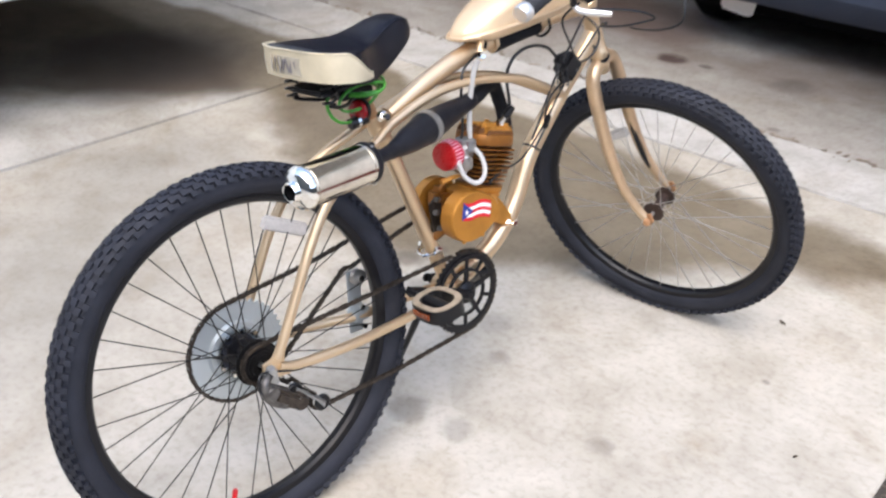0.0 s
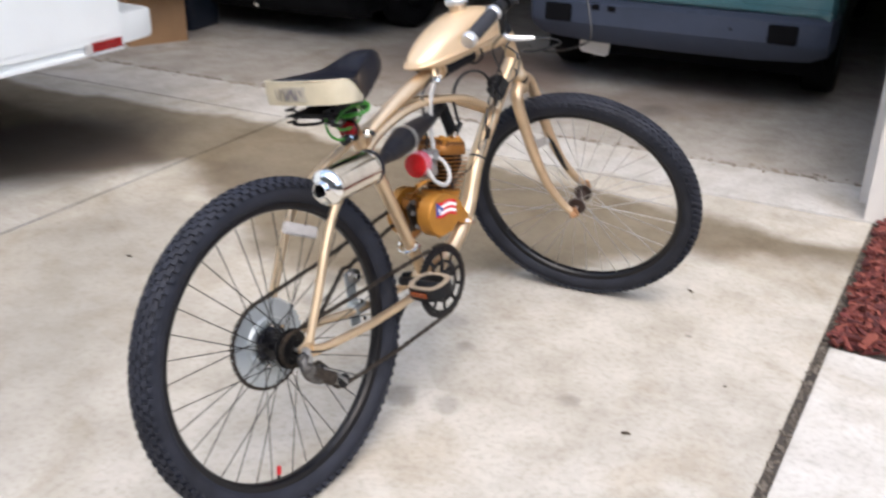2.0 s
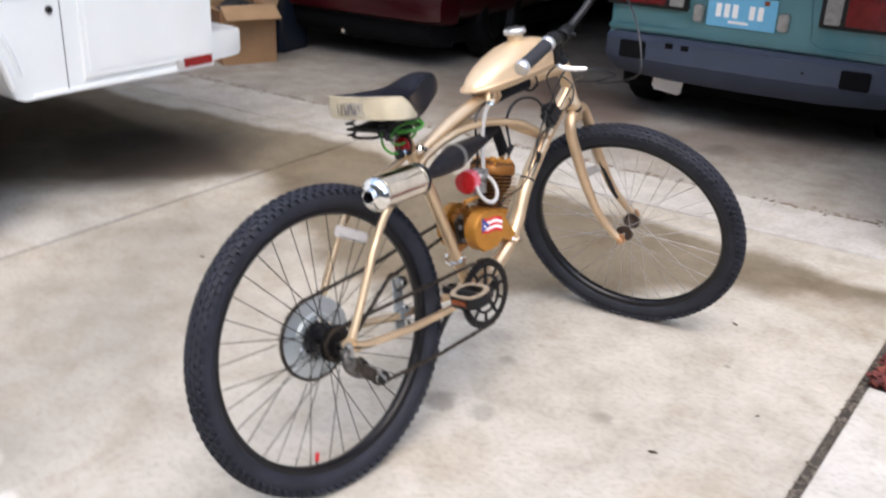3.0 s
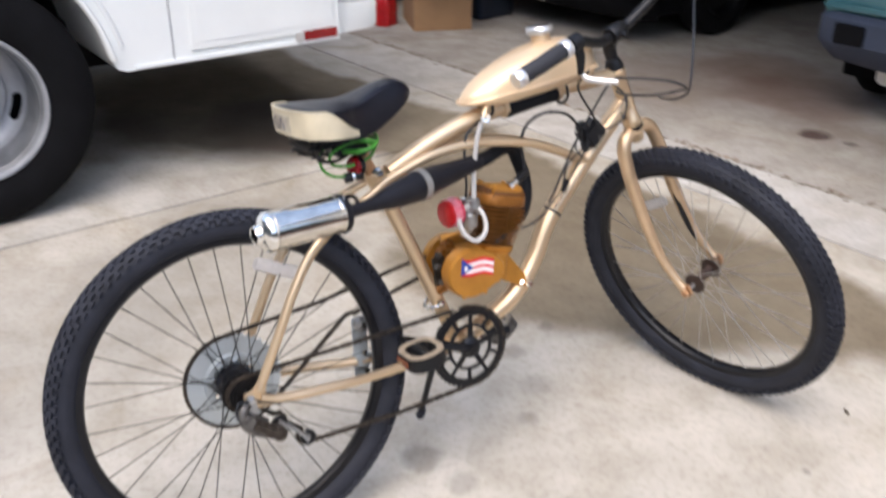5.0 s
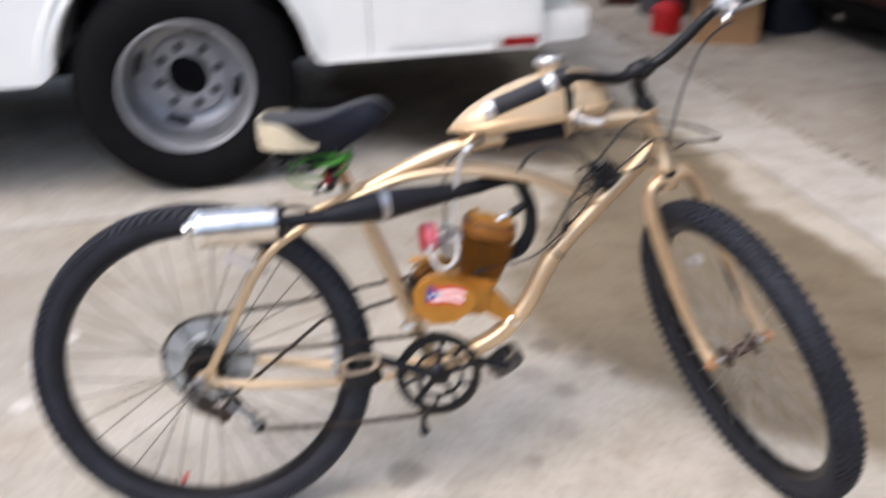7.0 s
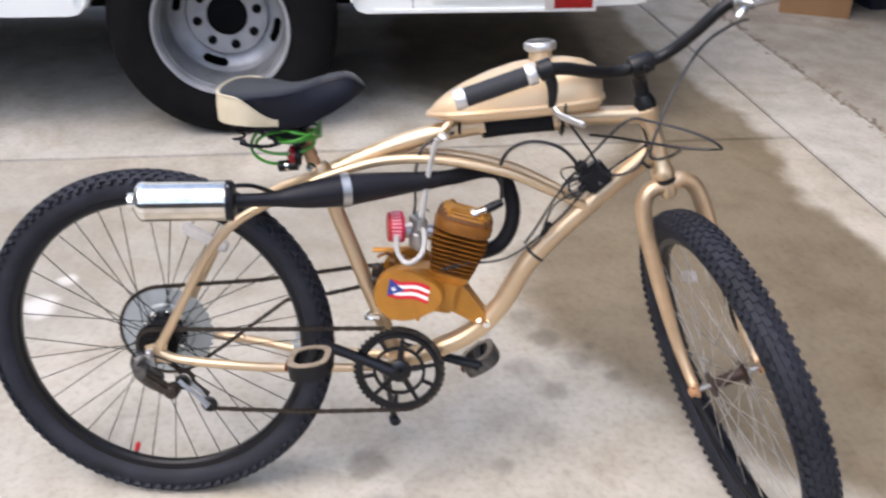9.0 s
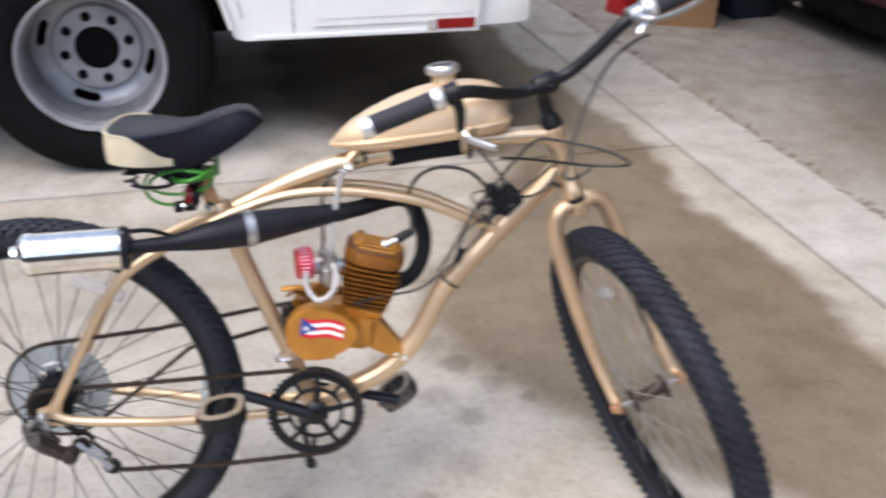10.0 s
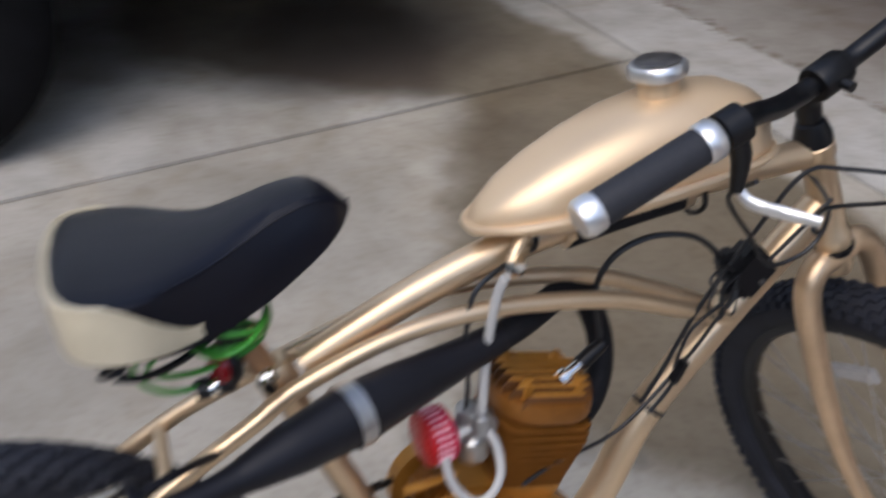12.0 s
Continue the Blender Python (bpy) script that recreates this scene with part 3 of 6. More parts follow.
# frame tubes
SADDLE_LUG = (0.372, 0.0, 0.700)
frame_main = part("frame", tube((SADDLE_LUG, (0.473, 0, 0.741), (0.571, 0, 0.771), (0.669, 0, 0.788), (0.80, 0, 0.801), (0.955, 0, 0.806)), [0.0165, 0.018, 0.0185, 0.018, 0.017, 0.0165], 16), GOLD, bicycle)
part("seat_tube", tube((BB, (0.340, 0, 0.706)), 0.0155, 16), GOLD, frame_main)
part("down_tube", tube(((0.968, 0, 0.738), (0.902, 0, 0.676), (0.848, 0, 0.625), (0.749, 0, 0.521), (0.693, 0, 0.425), (0.636, 0, 0.364), (0.566, 0, 0.327), BB), 0.0203, 16), GOLD, frame_main)
HEAD, KX, KZ = Vector((0.995, 0, 0.69)), -0.309, 0.951
KUP = Vector((KX, 0, KZ))
head_tube = part("head_tube", turned(((0.0, -0.006), (0.0195, -0.006), (0.0215, 0.0), (0.0215, 0.012), (0.0185, 0.016), (0.0185, 0.116), (0.0215, 0.120), (0.0215, 0.132), (0.018, 0.136), (0.0, 0.136)), axis_to(HEAD, KUP), 24), GOLD, frame_main)
part("headset_cup", turned(((0.0, -0.016), (0.019, -0.016), (0.0225, -0.011), (0.0225, -0.006), (0.0, -0.006)), axis_to(HEAD, KUP), 24), BLACKRIM, frame_main)
part("bottom_bracket_shell", turned(((0.0, -0.036), (0.020, -0.036), (0.0215, -0.033), (0.0215, 0.033), (0.020, 0.036), (0.0, 0.036)), axis_to(BB, (0, 1, 0)), 24), GOLD, frame_main)
for s in (-1, 1):
    part("seat_stay", tube(((0.020, 0.066 * s, 0.356), (0.070, 0.066 * s, 0.443), (0.122, 0.064 * s, 0.535), (0.174, 0.060 * s, 0.600), (0.247, 0.052 * s, 0.645), (0.311, 0.042 * s, 0.673),
                            (0.362, 0.032 * s, 0.695), (0.464, 0.030 * s, 0.723), (0.571, 0.030 * s, 0.726), (0.690, 0.030 * s, 0.704), (0.766, 0.026 * s, 0.673), (0.852, 0.012 * s, 0.630)), 0.0093, 12), GOLD, frame_main)
    part("chain_stay", tube(((0.020, 0.066 * s, 0.342), (0.059, 0.066 * s, 0.327), (0.181, 0.060 * s, 0.312), (0.269, 0.045 * s, 0.301), (0.371, 0.036 * s, 0.298), (0.472, 0.024 * s, 0.298)), 0.0098, 12), GOLD, frame_main)
    bm = prism(((-0.012, -0.016), (0.004, -0.020), (0.040, -0.024), (0.052, -0.018), (0.030, -0.004), (0.034, 0.016), (0.042, 0.038), (0.030, 0.042), (0.010, 0.018), (-0.010, 0.012)), side_pose(0, 0.066 * s + 0.003, HUB_Z), 0.006)
    part("dropout", bm, GOLD, frame_main)
part("stay_bridge", tube(((0.225, -0.052, 0.634), (0.225, 0.052, 0.634)), 0.0075, 10), GOLD, frame_main)
part("seat_lug", turned(((0.0, -0.02), (0.019, -0.02), (0.021, -0.016), (0.021, 0.014), (0.019, 0.018), (0.0, 0.018)), axis_to((0.345, 0, 0.692), (-0.34, 0, 0.94)), 20), GOLD, frame_main)
part("seat_clamp", tube(((0.333, -0.024, 0.713), (0.333, -0.050, 0.713)), 0.0065, 10), CHROME, frame_main)
part("seat_clamp_nut", turned(((0.0, 0.0), (0.010, 0.0), (0.010, 0.008), (0.006, 0.012), (0.0, 0.012)), axis_to((0.333, -0.030, 0.713), (0, -1, 0)), 6), CHROME, frame_main)
part("frame_sleeve", tube(((0.652, 0, 0.781), (0.72, 0, 0.790), (0.790, 0, 0.796)), 0.0215, 16), WRAP, frame_main, "black foam sleeve round the top tube")
for x, z in ((0.652, 0.784), (0.788, 0.797)):
    part("sleeve_band", tube(((x - 0.005, 0, z - 0.001), (x + 0.005, 0, z + 0.001)), 0.0225, 16), GOLD, frame_main)
for x, z, r in ((0.758, 0.531, 0.0214), (0.953, 0.717, 0.0214)):
    part("cable_tie", tube(((x - 0.0018, 0, z - 0.0022), (x + 0.0018, 0, z + 0.0022)), r, 16), CABLE, frame_main)


# wheels
def spoke_wheel(name, radius, thick, spoke_mat, m, hub_mat, half_flange, label):
    """A wheel in its own x-z plane about the y axis: the rim carries tyre, hub and spokes."""
    turn = Matrix(((1, 0, 0, 0), (0, 0, 1, 0), (0, -1, 0, 0), (0, 0, 0, 1)))
    rr = radius - 2 * thick + 0.006
    rim = part(name, turned(((rr - 0.016, -0.006), (rr - 0.012, -0.012), (rr, -0.0145), (rr + 0.004, -0.013), (rr - 0.002, -0.010), (rr - 0.002, 0.010), (rr + 0.004, 0.013), (rr, 0.0145), (rr - 0.012, 0.012), (rr - 0.016, 0.006), (rr - 0.016, -0.006)), turn, 96), BLACKRIM, bicycle, label)
    rim.matrix_basis = m
    c = radius - thick
    prof = []
    for k in range(17):
        a = math.tau * k / 16
        prof.append((c + thick * 0.955 * math.cos(a), thick * 0.99 * math.sin(a)))
    bm = turned(prof, turn, 112)
    count = 96
    for i in range(count):
        for lat, size, off in ((0.0, (0.0135, 0.011), 0.0), (0.40, (0.0135, 0.0095), 0.5), (-0.40, (0.0135, 0.0095), 0.5), (0.78, (0.0125, 0.0095), 0.0), (-0.78, (0.0125, 0.0095), 0.0), (1.08, (0.0100, 0.009), 0.5), (-1.08, (0.0100, 0.009), 0.5)):
            a = math.tau * (i + off) / count
            r = c + thick * math.cos(lat) * 0.97
            y = thick * math.sin(lat) * 0.99
            q = Matrix.Rotation(-a, 4, "Y") @ Matrix.Translation((r, y, 0)) @ Matrix.Rotation(lat, 4, "Z")
            add_box(bm, ((0.0052 if abs(lat) < 0.6 else 0.0105) if abs(lat) < 1 else 0.0165, size[1], size[0]), q)
    part("tyre", bm, RUBBER, rim, "black knobbly tyre", 30)
    hub = bmesh.new()
    f = half_flange
    add_turned(hub, ((0.0, -f - 0.004), (0.012, -f - 0.004), (0.026, -f - 0.002), (0.026, -f + 0.002), (0.013, -f + 0.006), (0.012, 0.0), (0.013, f - 0.006), (0.026, f - 0.002), (0.026, f + 0.002), (0.012, f + 0.004), (0.0, f + 0.004)), turn, 24)
    part("hub", hub, hub_mat, rim)
    part("axle", tube(((0, -f - 0.045, 0), (0, f + 0.045, 0)), 0.0048, 10), ALLOY, rim)
    for i in range(36):
        side = 1 if i % 2 else -1
        a = math.tau * i / 36
        off = radians(58) * (1 if (i // 2) % 2 else -1)
        p0 = Vector((0.022 * math.cos(a + off), f * side, 0.022 * math.sin(a + off)))
        p1 = Vector(((rr - 0.014) * math.cos(a), 0.003 * side, (rr - 0.014) * math.sin(a)))
        part("spoke", tube((p0, p1), 0.00115 if half_flange < 0.032 else 0.0010, 6), spoke_mat, rim)
    return rim


rear = spoke_wheel("rear_wheel", R_REAR, 0.0285, SPOKE_BLACK, Matrix.Translation((0, 0, HUB_Z)), BLACKRIM, 0.030, "rear wheel with black rim and knobbly tyre")
STEER = radians(79.3)
F0 = Vector((KZ, 0, -KX))
FWD = math.cos(STEER) * F0 - math.sin(STEER) * Y_AXIS
LEFT = math.cos(STEER) * Y_AXIS + math.sin(STEER) * F0
STEERED = Matrix.Translation(HEAD) @ Matrix((FWD, LEFT, KUP)).transposed().to_4x4()
RAKE, DROP = 0.0685, 0.418
front = spoke_wheel("front_wheel", R_FRONT, 0.0285, SPOKE_STEEL, STEERED @ Matrix.Translation((RAKE, 0, -DROP)), RUSTHUB, 0.034, "front wheel turned hard to the right, with bright spokes")
# valve, spoke reflectors
a = Vector((-0.080, 0, 0.083 - HUB_Z)).normalized()
part("valve_stem", tube((a * 0.288, a * 0.262), 0.003, 8), BLACKRIM, rear)
part("valve_cap", turned(((0.0, 0.0), (0.0052, 0.0), (0.0052, 0.016), (0.003, 0.019), (0.0, 0.019)), axis_to(a * 0.276, -a), 10), REDPLASTIC, rear, "red valve cap")
part("spoke_reflector", box((0.098, 0.011, 0.026), (0.112, -0.004, 0.563 - HUB_Z), (0, 27, 0), 0.004), REFLECT, rear, "clear plastic spoke reflector")
part("spoke_reflector", box((0.075, 0.011, 0.024), (-0.075, 0.0, 0.20), (0, -20, 0), 0.004), REFLECT, front, "clear plastic spoke reflector")

# fork, in the steered frame
fork = part("fork", turned(((0.0, -0.045), (0.014, -0.045), (0.0175, -0.035), (0.0185, -0.02), (0.0175, -0.008), (0.0, -0.008)), None, 20), GOLD, bicycle)
fork.matrix_basis = STEERED
for s in (-1, 1):
    part("fork_blade", tube(((0.0, 0.004 * s, -0.022), (0.0, 0.030 * s, -0.020), (0.0, 0.052 * s, -0.042), (0.001, 0.061 * s, -0.10), (0.004, 0.064 * s, -0.21), (0.018, 0.066 * s, -0.315), (0.045, 0.067 * s, -0.384), (0.0625, 0.067 * s, -0.412)),
                            [0.0165, 0.0165, 0.0162, 0.016, 0.0148, 0.0122, 0.0108, 0.0102], 14), FORKGOLD, fork)
    part("fork_tip", prism(((-0.010, 0.012), (0.012, 0.018), (0.016, -0.006), (0.006, -0.016), (-0.008, -0.010)), Matrix.Translation((RAKE - 0.002, 0.067 * s + 0.003, -DROP + 0.002)) @ Matrix(((1, 0, 0, 0), (0, 0, -1, 0), (0, 1, 0, 0), (0, 0, 0, 1))), 0.006), RUSTY, fork, "rust-tinged fork tip")
    part("axle_nut", turned(((0.0, 0.0), (0.0095, 0.0), (0.0095, 0.008), (0.007, 0.010), (0.0, 0.010)), axis_to((RAKE, 0.072 * s, -DROP), (0, s, 0)), 6), RUSTY, fork)
part("scuffed_strip", tube(((0.0085, 0.0560, -0.21), (0.020, 0.0572, -0.305), (0.032, 0.0582, -0.35)), [0.0085, 0.0082, 0.006], 8, 6, False, 0.5), BLACKRIM, fork, "black scuffed paint down one blade")

# handlebar, stem, grips and levers
stem = part("stem", tube(((0, 0, 0.128), (0, 0, 0.175)), 0.0125, 14), PLASTIC, bicycle)
stem.matrix_basis = STEERED
part("stem_collar", turned(((0.0, 0.0), (0.0205, 0.0), (0.021, 0.010), (0.016, 0.026), (0.013, 0.028), (0.0, 0.028)), Matrix.Translation((0, 0, 0.134)), 20), PLASTIC, stem)
part("stem_neck", tube(((0, 0, 0.165), (0.004, 0, 0.19), (0.020, 0, 0.211), (0.034, 0, 0.221)), [0.0135, 0.015, 0.016, 0.017], 14), PLASTIC, stem)
part("bar_clamp", turned(((0.0, -0.021), (0.018, -0.021), (0.0195, -0.018), (0.0195, 0.018), (0.018, 0.021), (0.0, 0.021)), axis_to((0.034, 0, 0.221), (0, 1, 0)), 20), PLASTIC, stem)
part("clamp_bolt", turned(((0.0, 0.0), (0.006, 0.0), (0.006, 0.012), (0.0, 0.012)), axis_to((0.052, 0, 0.216), (1, 0, -0.3)), 10), PLASTIC, stem)
RIGHT_BAR = ((0.034, 0.0, 0.221), (0.034, -0.045, 0.222), (0.055, -0.095, 0.242), (0.080, -0.150, 0.270), (0.088, -0.205, 0.279), (0.073, -0.328, 0.2775))
LEFT_BAR = ((0.034, 0.0, 0.221), (0.034, 0.045, 0.222), (0.060, 0.095, 0.245), (0.088, 0.150, 0.277), (0.095, 0.198, 0.284), (0.105, 0.300, 0.290))
bar = part("handlebar", tube([*LEFT_BAR[:0:-1], *RIGHT_BAR], 0.0112, 14), PLASTIC, bicycle, "black riser handlebar turned hard to the right")
bar.matrix_basis = STEERED
for end, inner, s in ((Vector(RIGHT_BAR[5]), Vector(RIGHT_BAR[4]), -1), (Vector(LEFT_BAR[5]), Vector(LEFT_BAR[4]), 1)):
    d = (end - inner).normalized()
    length = (end - inner).length
    grip = part("grip", turned(((0.0, 0.0), (0.0165, 0.0), (0.0172, 0.004), (0.0172, length - 0.004), (0.0165, length), (0.0, length)), axis_to(inner, d), 20), GRIP, bar, "dark foam handlebar grip")
    part("grip_end", turned(((0.0, -0.001), (0.018, -0.001), (0.0187, 0.003), (0.0187, 0.014), (0.016, 0.019), (0.0, 0.020)), axis_to(end - d * 0.006, d), 20), SATIN, grip, "chrome grip end cap")
    part("grip_collar", turned(((0.0, 0.0), (0.018, 0.0), (0.0195, 0.002), (0.0195, 0.015), (0.018, 0.018), (0.0, 0.018)), axis_to(inner - d * 0.010, d), 20), SATIN, grip, "chrome grip collar")
    p = inner - d * 0.026
    lever_body = part("brake_clamp", tube((p - d * 0.012, p + d * 0.012), 0.0185, 16), PLASTIC if s < 0 else ALLOY, bar)
    if s < 0:
        part("lever_bracket", tube((p, p + Vector((0.0, 0.004, -0.03)), p + Vector((-0.006, -0.006, -0.066))), [0.011, 0.010, 0.006], 10), PLASTIC, lever_body)
        part("brake_lever", tube((p + Vector((-0.006, -0.004, -0.062)), p + Vector((0.004, -0.002, -0.078)), p + Vector((0.030, 0.010, -0.090)), p + Vector((0.058, 0.024, -0.100))), [0.0045, 0.006, 0.0065, 0.005], 10, 6, False, 0.6), SATIN, lever_body, "polished brake lever")
    else:
        part("lever_bracket", tube((p, p + Vector((0.022, 0.0, -0.006)), p + Vector((0.040, 0.010, -0.012))), [0.012, 0.010, 0.008], 10), ALLOY, lever_body)
        part("brake_lever", tube((p + Vector((0.036, 0.004, -0.012)), p + Vector((0.058, 0.040, -0.012)), p + Vector((0.060, 0.085, -0.008)), p + Vector((0.066, 0.122, 0.0))), [0.0055, 0.0065, 0.006, 0.007], 10, 6, False, 0.6), ALLOY, lever_body, "alloy brake lever")
        part("cable_barrel", turned(((0.0, 0.0), (0.006, 0.0), (0.007, 0.006), (0.007, 0.016), (0.004, 0.022), (0.0, 0.022)), axis_to(p + Vector((0.036, -0.006, -0.014)), (0.3, -1.0, -0.5)), 12), CHROME, lever_body)


def cable(name, points, r=0.0026, material=None, parent=None, label=""):
    return part(name, tube(points, r, 8, 8), material or CABLE, parent or bicycle, label)


cable("brake_cable", ((1.100, -0.085, 0.985), (1.055, -0.150, 0.982), (0.998, -0.206, 0.955), (0.948, -0.256, 0.893), (0.918, -0.278, 0.820), (0.916, -0.268, 0.792), (0.945, -0.200, 0.770), (0.990, -0.110, 0.757), (1.005, -0.080, 0.757)))
cable("brake_cable", ((0.835, -0.150, 0.800), (0.88, -0.10, 0.785), (0.93, -0.065, 0.770), (1.005, -0.06, 0.757), (1.060, -0.075, 0.757), (1.073, -0.095, 0.765), (1.035, -0.08, 0.785), (0.96, -0.045, 0.800), (0.915, -0.035, 0.800), (0.86, -0.034, 0.745), (0.80, -0.03, 0.668), (0.757, -0.026, 0.594), (0.735, -0.024, 0.560)))
cable("throttle_cable", ((0.795, -0.115, 0.845), (0.805, -0.06, 0.806), (0.849, -0.04, 0.746), (0.883, -0.035, 0.700), (0.937, -0.035, 0.712), (0.955, -0.03, 0.758), (0.940, 0.02, 0.80)))
cable("clutch_cable", ((0.960, -0.030, 0.760), (0.90, -0.03, 0.715), (0.845, -0.026, 0.665), (0.790, -0.024, 0.600), (0.704, -0.028, 0.533), (0.62, -0.040, 0.523), (0.575, -0.050, 0.515)), 0.0024)
cable("ignition_lead", ((0.838, -0.02, 0.705), (0.80, -0.02, 0.745), (0.750, -0.015, 0.757), (0.708, -0.01, 0.743), (0.687, -0.006, 0.708), (0.690, -0.006, 0.660), (0.688, -0.012, 0.628)), 0.0035)
cable("carburettor_cable", ((0.60, -0.02, 0.775), (0.545, -0.03, 0.752), (0.528, -0.036, 0.70), (0.527, -0.036, 0.650), (0.524, -0.032, 0.618)), 0.0028)
cable("wiring_loop", ((0.84, -0.03, 0.675), (0.815, -0.045, 0.655), (0.80, -0.045, 0.675), (0.822, -0.035, 0.700), (0.845, -0.03, 0.690)), 0.0016)
cable("wiring_loop", ((0.835, -0.03, 0.690), (0.81, -0.05, 0.690), (0.797, -0.05, 0.710), (0.82, -0.04, 0.715), (0.84, -0.03, 0.70)), 0.0016)
for k in range(3):
    cable("wiring_loop", ((0.842, -0.036, 0.680 + 0.006 * k), (0.826 - 0.005 * k, -0.052, 0.662 + 0.010 * k), (0.812, -0.050, 0.676 + 0.007 * k), (0.822 + 0.004 * k, -0.040, 0.694), (0.846, -0.034, 0.690 + 0.004 * k)), 0.0014)
cable("engine_wire", ((0.83, -0.03, 0.665), (0.79, -0.03, 0.64), (0.772, -0.03, 0.60), (0.768, -0.03, 0.575), (0.74, -0.03, 0.545)), 0.0022)
part("wire_connector", box((0.011, 0.011, 0.030), (0.775, -0.032, 0.592), (0, 30, 0), 0.002), PLASTIC, bicycle)
igniter = part("ignition_box", box((0.054, 0.036, 0.048), (0.864, -0.018, 0.692), (0, -42, 0), 0.006), PLASTIC, bicycle, "black ignition box on the down tube")
part("bracket_screw", turned(((0.0, 0.0), (0.0035, 0.0), (0.0035, 0.003), (0.0, 0.004)), axis_to((0.872, -0.036, 0.683), (0, -1, 0)), 8), GRIME, igniter)
part("lead_socket", box((0.024, 0.022, 0.020), (0.836, -0.022, 0.712), (0, -42, 0), 0.004), PLASTIC, igniter)
part("lead_socket", box((0.020, 0.018, 0.016), (0.842, -0.026, 0.672), (0, -20, 0), 0.003), PLASTIC, igniter)

# fuel tank
TANK = ((0.553, 0.808, 0.010, 0.006), (0.566, 0.810, 0.026, 0.020), (0.590, 0.813, 0.041, 0.037), (0.625, 0.817, 0.053, 0.054), (0.665, 0.821, 0.061, 0.069), (0.710, 0.826, 0.066, 0.080), (0.755, 0.831, 0.068, 0.084),
        (0.800, 0.836, 0.067, 0.081), (0.835, 0.840, 0.062, 0.072), (0.858, 0.843, 0.052, 0.058), (0.868, 0.844, 0.036, 0.036), (0.871, 0.845, 0.014, 0.012))


def tank_shell(upper):
    rings = []
    for x, z, w, h in TANK:
        h *= 0.93
        ring = []
        for k in range(15):
            a = math.pi * k / 14
            c, s = math.cos(a), math.sin(a)
            e = 0.72
            ring.append((x, w * math.copysign(abs(c) ** e, c), z + (h * abs(s) ** 0.85 if upper else -0.024 * min(1.0, h / 0.05) * abs(s) ** 0.6)))
        for k in range(1, 6):
            ring.append((x, -w + 2 * w * k / 6, z))
        rings.append(ring)
    return loft(rings)


tank = part("fuel_tank", tank_shell(True), TANKGOLD, bicycle, "gold teardrop fuel tank on the top tube", 50)
part("tank_bottom", tank_shell(False), TANKGOLD, tank, "", 50)
rim_line = [(x, w + 0.004, z) for x, z, w, h in TANK] + [(x, -w - 0.004, z) for x, z, w, h in TANK[::-1]]
part("tank_flange", tube(rim_line, 0.0042, 8, 4, True), TANKGOLD, tank)
part("filler_neck", turned(((0.0, -0.02), (0.0225, -0.02), (0.0215, 0.0), (0.0205, 0.018), (0.0, 0.018)), axis_to((0.757, -0.004, 0.905), (-0.07, 0, 1)), 24), TANKGOLD, tank)
cap = part("filler_cap", turned(((0.0, 0.0), (0.022, 0.0), (0.0285, 0.003), (0.0295, 0.007), (0.0295, 0.013), (0.027, 0.0165), (0.012, 0.018), (0.0, 0.018)), axis_to((0.756, -0.004, 0.922), (-0.07, 0, 1)), 28), SATIN, tank, "bright metal filler cap")
part("cap_top", turned(((0.0, 0.0178), (0.0225, 0.0172), (0.0235, 0.0182), (0.021, 0.0200), (0.0, 0.0205)), axis_to((0.756, -0.004, 0.922), (-0.07, 0, 1)), 28), GRIME, cap)
for x in (0.61, 0.80):
    part("tank_strap", tube(((x, 0.024, 0.812), (x, 0.028, 0.785), (x, 0.0, 0.768), (x, -0.028, 0.785), (x, -0.024, 0.812)), 0.003, 8), BLACKRIM, tank)
petcock = part("fuel_tap", tube(((0.606, -0.022, 0.806), (0.592, -0.034, 0.796), (0.577, -0.044, 0.780)), [0.0075, 0.008, 0.006], 12), GOLD, bicycle)
part("tap_lever", tube(((0.588, -0.040, 0.786), (0.580, -0.060, 0.782)), 0.005, 10), CHROME, petcock)
part("tap_nut", turned(((0.0, 0.0), (0.010, 0.0), (0.010, 0.012), (0.006, 0.016), (0.0, 0.016)), axis_to((0.584, -0.043, 0.781), (-0.35, -0.1, -0.9)), 6), CHROME, petcock)
hose = part("fuel_hose", tube(((0.570, -0.046, 0.768), (0.561, -0.040, 0.742), (0.549, -0.036, 0.682), (0.540, -0.040, 0.628), (0.537, -0.042, 0.604)), 0.0053, 12), HOSE, bicycle, "milky plastic fuel hose")
part("hose_loop", tube(((0.540, -0.046, 0.600), (0.545, -0.062, 0.584), (0.542, -0.075, 0.561), (0.528, -0.082, 0.545), (0.509, -0.080, 0.540), (0.494, -0.066, 0.556), (0.492, -0.054, 0.582), (0.506, -0.048, 0.600), (0.522, -0.046, 0.604)), 0.0050, 12), HOSE, hose, "curled end of the fuel hose")
part("fuel_filter", turned(((0.0, 0.0), (0.007, 0.0), (0.0125, 0.004), (0.0125, 0.024), (0.007, 0.028), (0.0, 0.028)), axis_to((0.538, -0.041, 0.618), (-0.05, 0, -1)), 16), ALLOY, hose)

# engine
CX = (Matrix.Translation((0.590, 0, 0.490)) @ Matrix.Rotation(radians(15), 4, "Y"))


def rounded(wx, wy, r, n=5):
    pts = []
    for cx, cy, a0 in ((wx - r, wy - r, 0), (-wx + r, wy - r, 90), (-wx + r, -wy + r, 180), (wx - r, -wy + r, 270)):
        for k in range(n + 1):
            a = radians(a0 + 90 * k / n)
            pts.append((cx + r * math.cos(a), cy + r * math.sin(a)))
    return pts


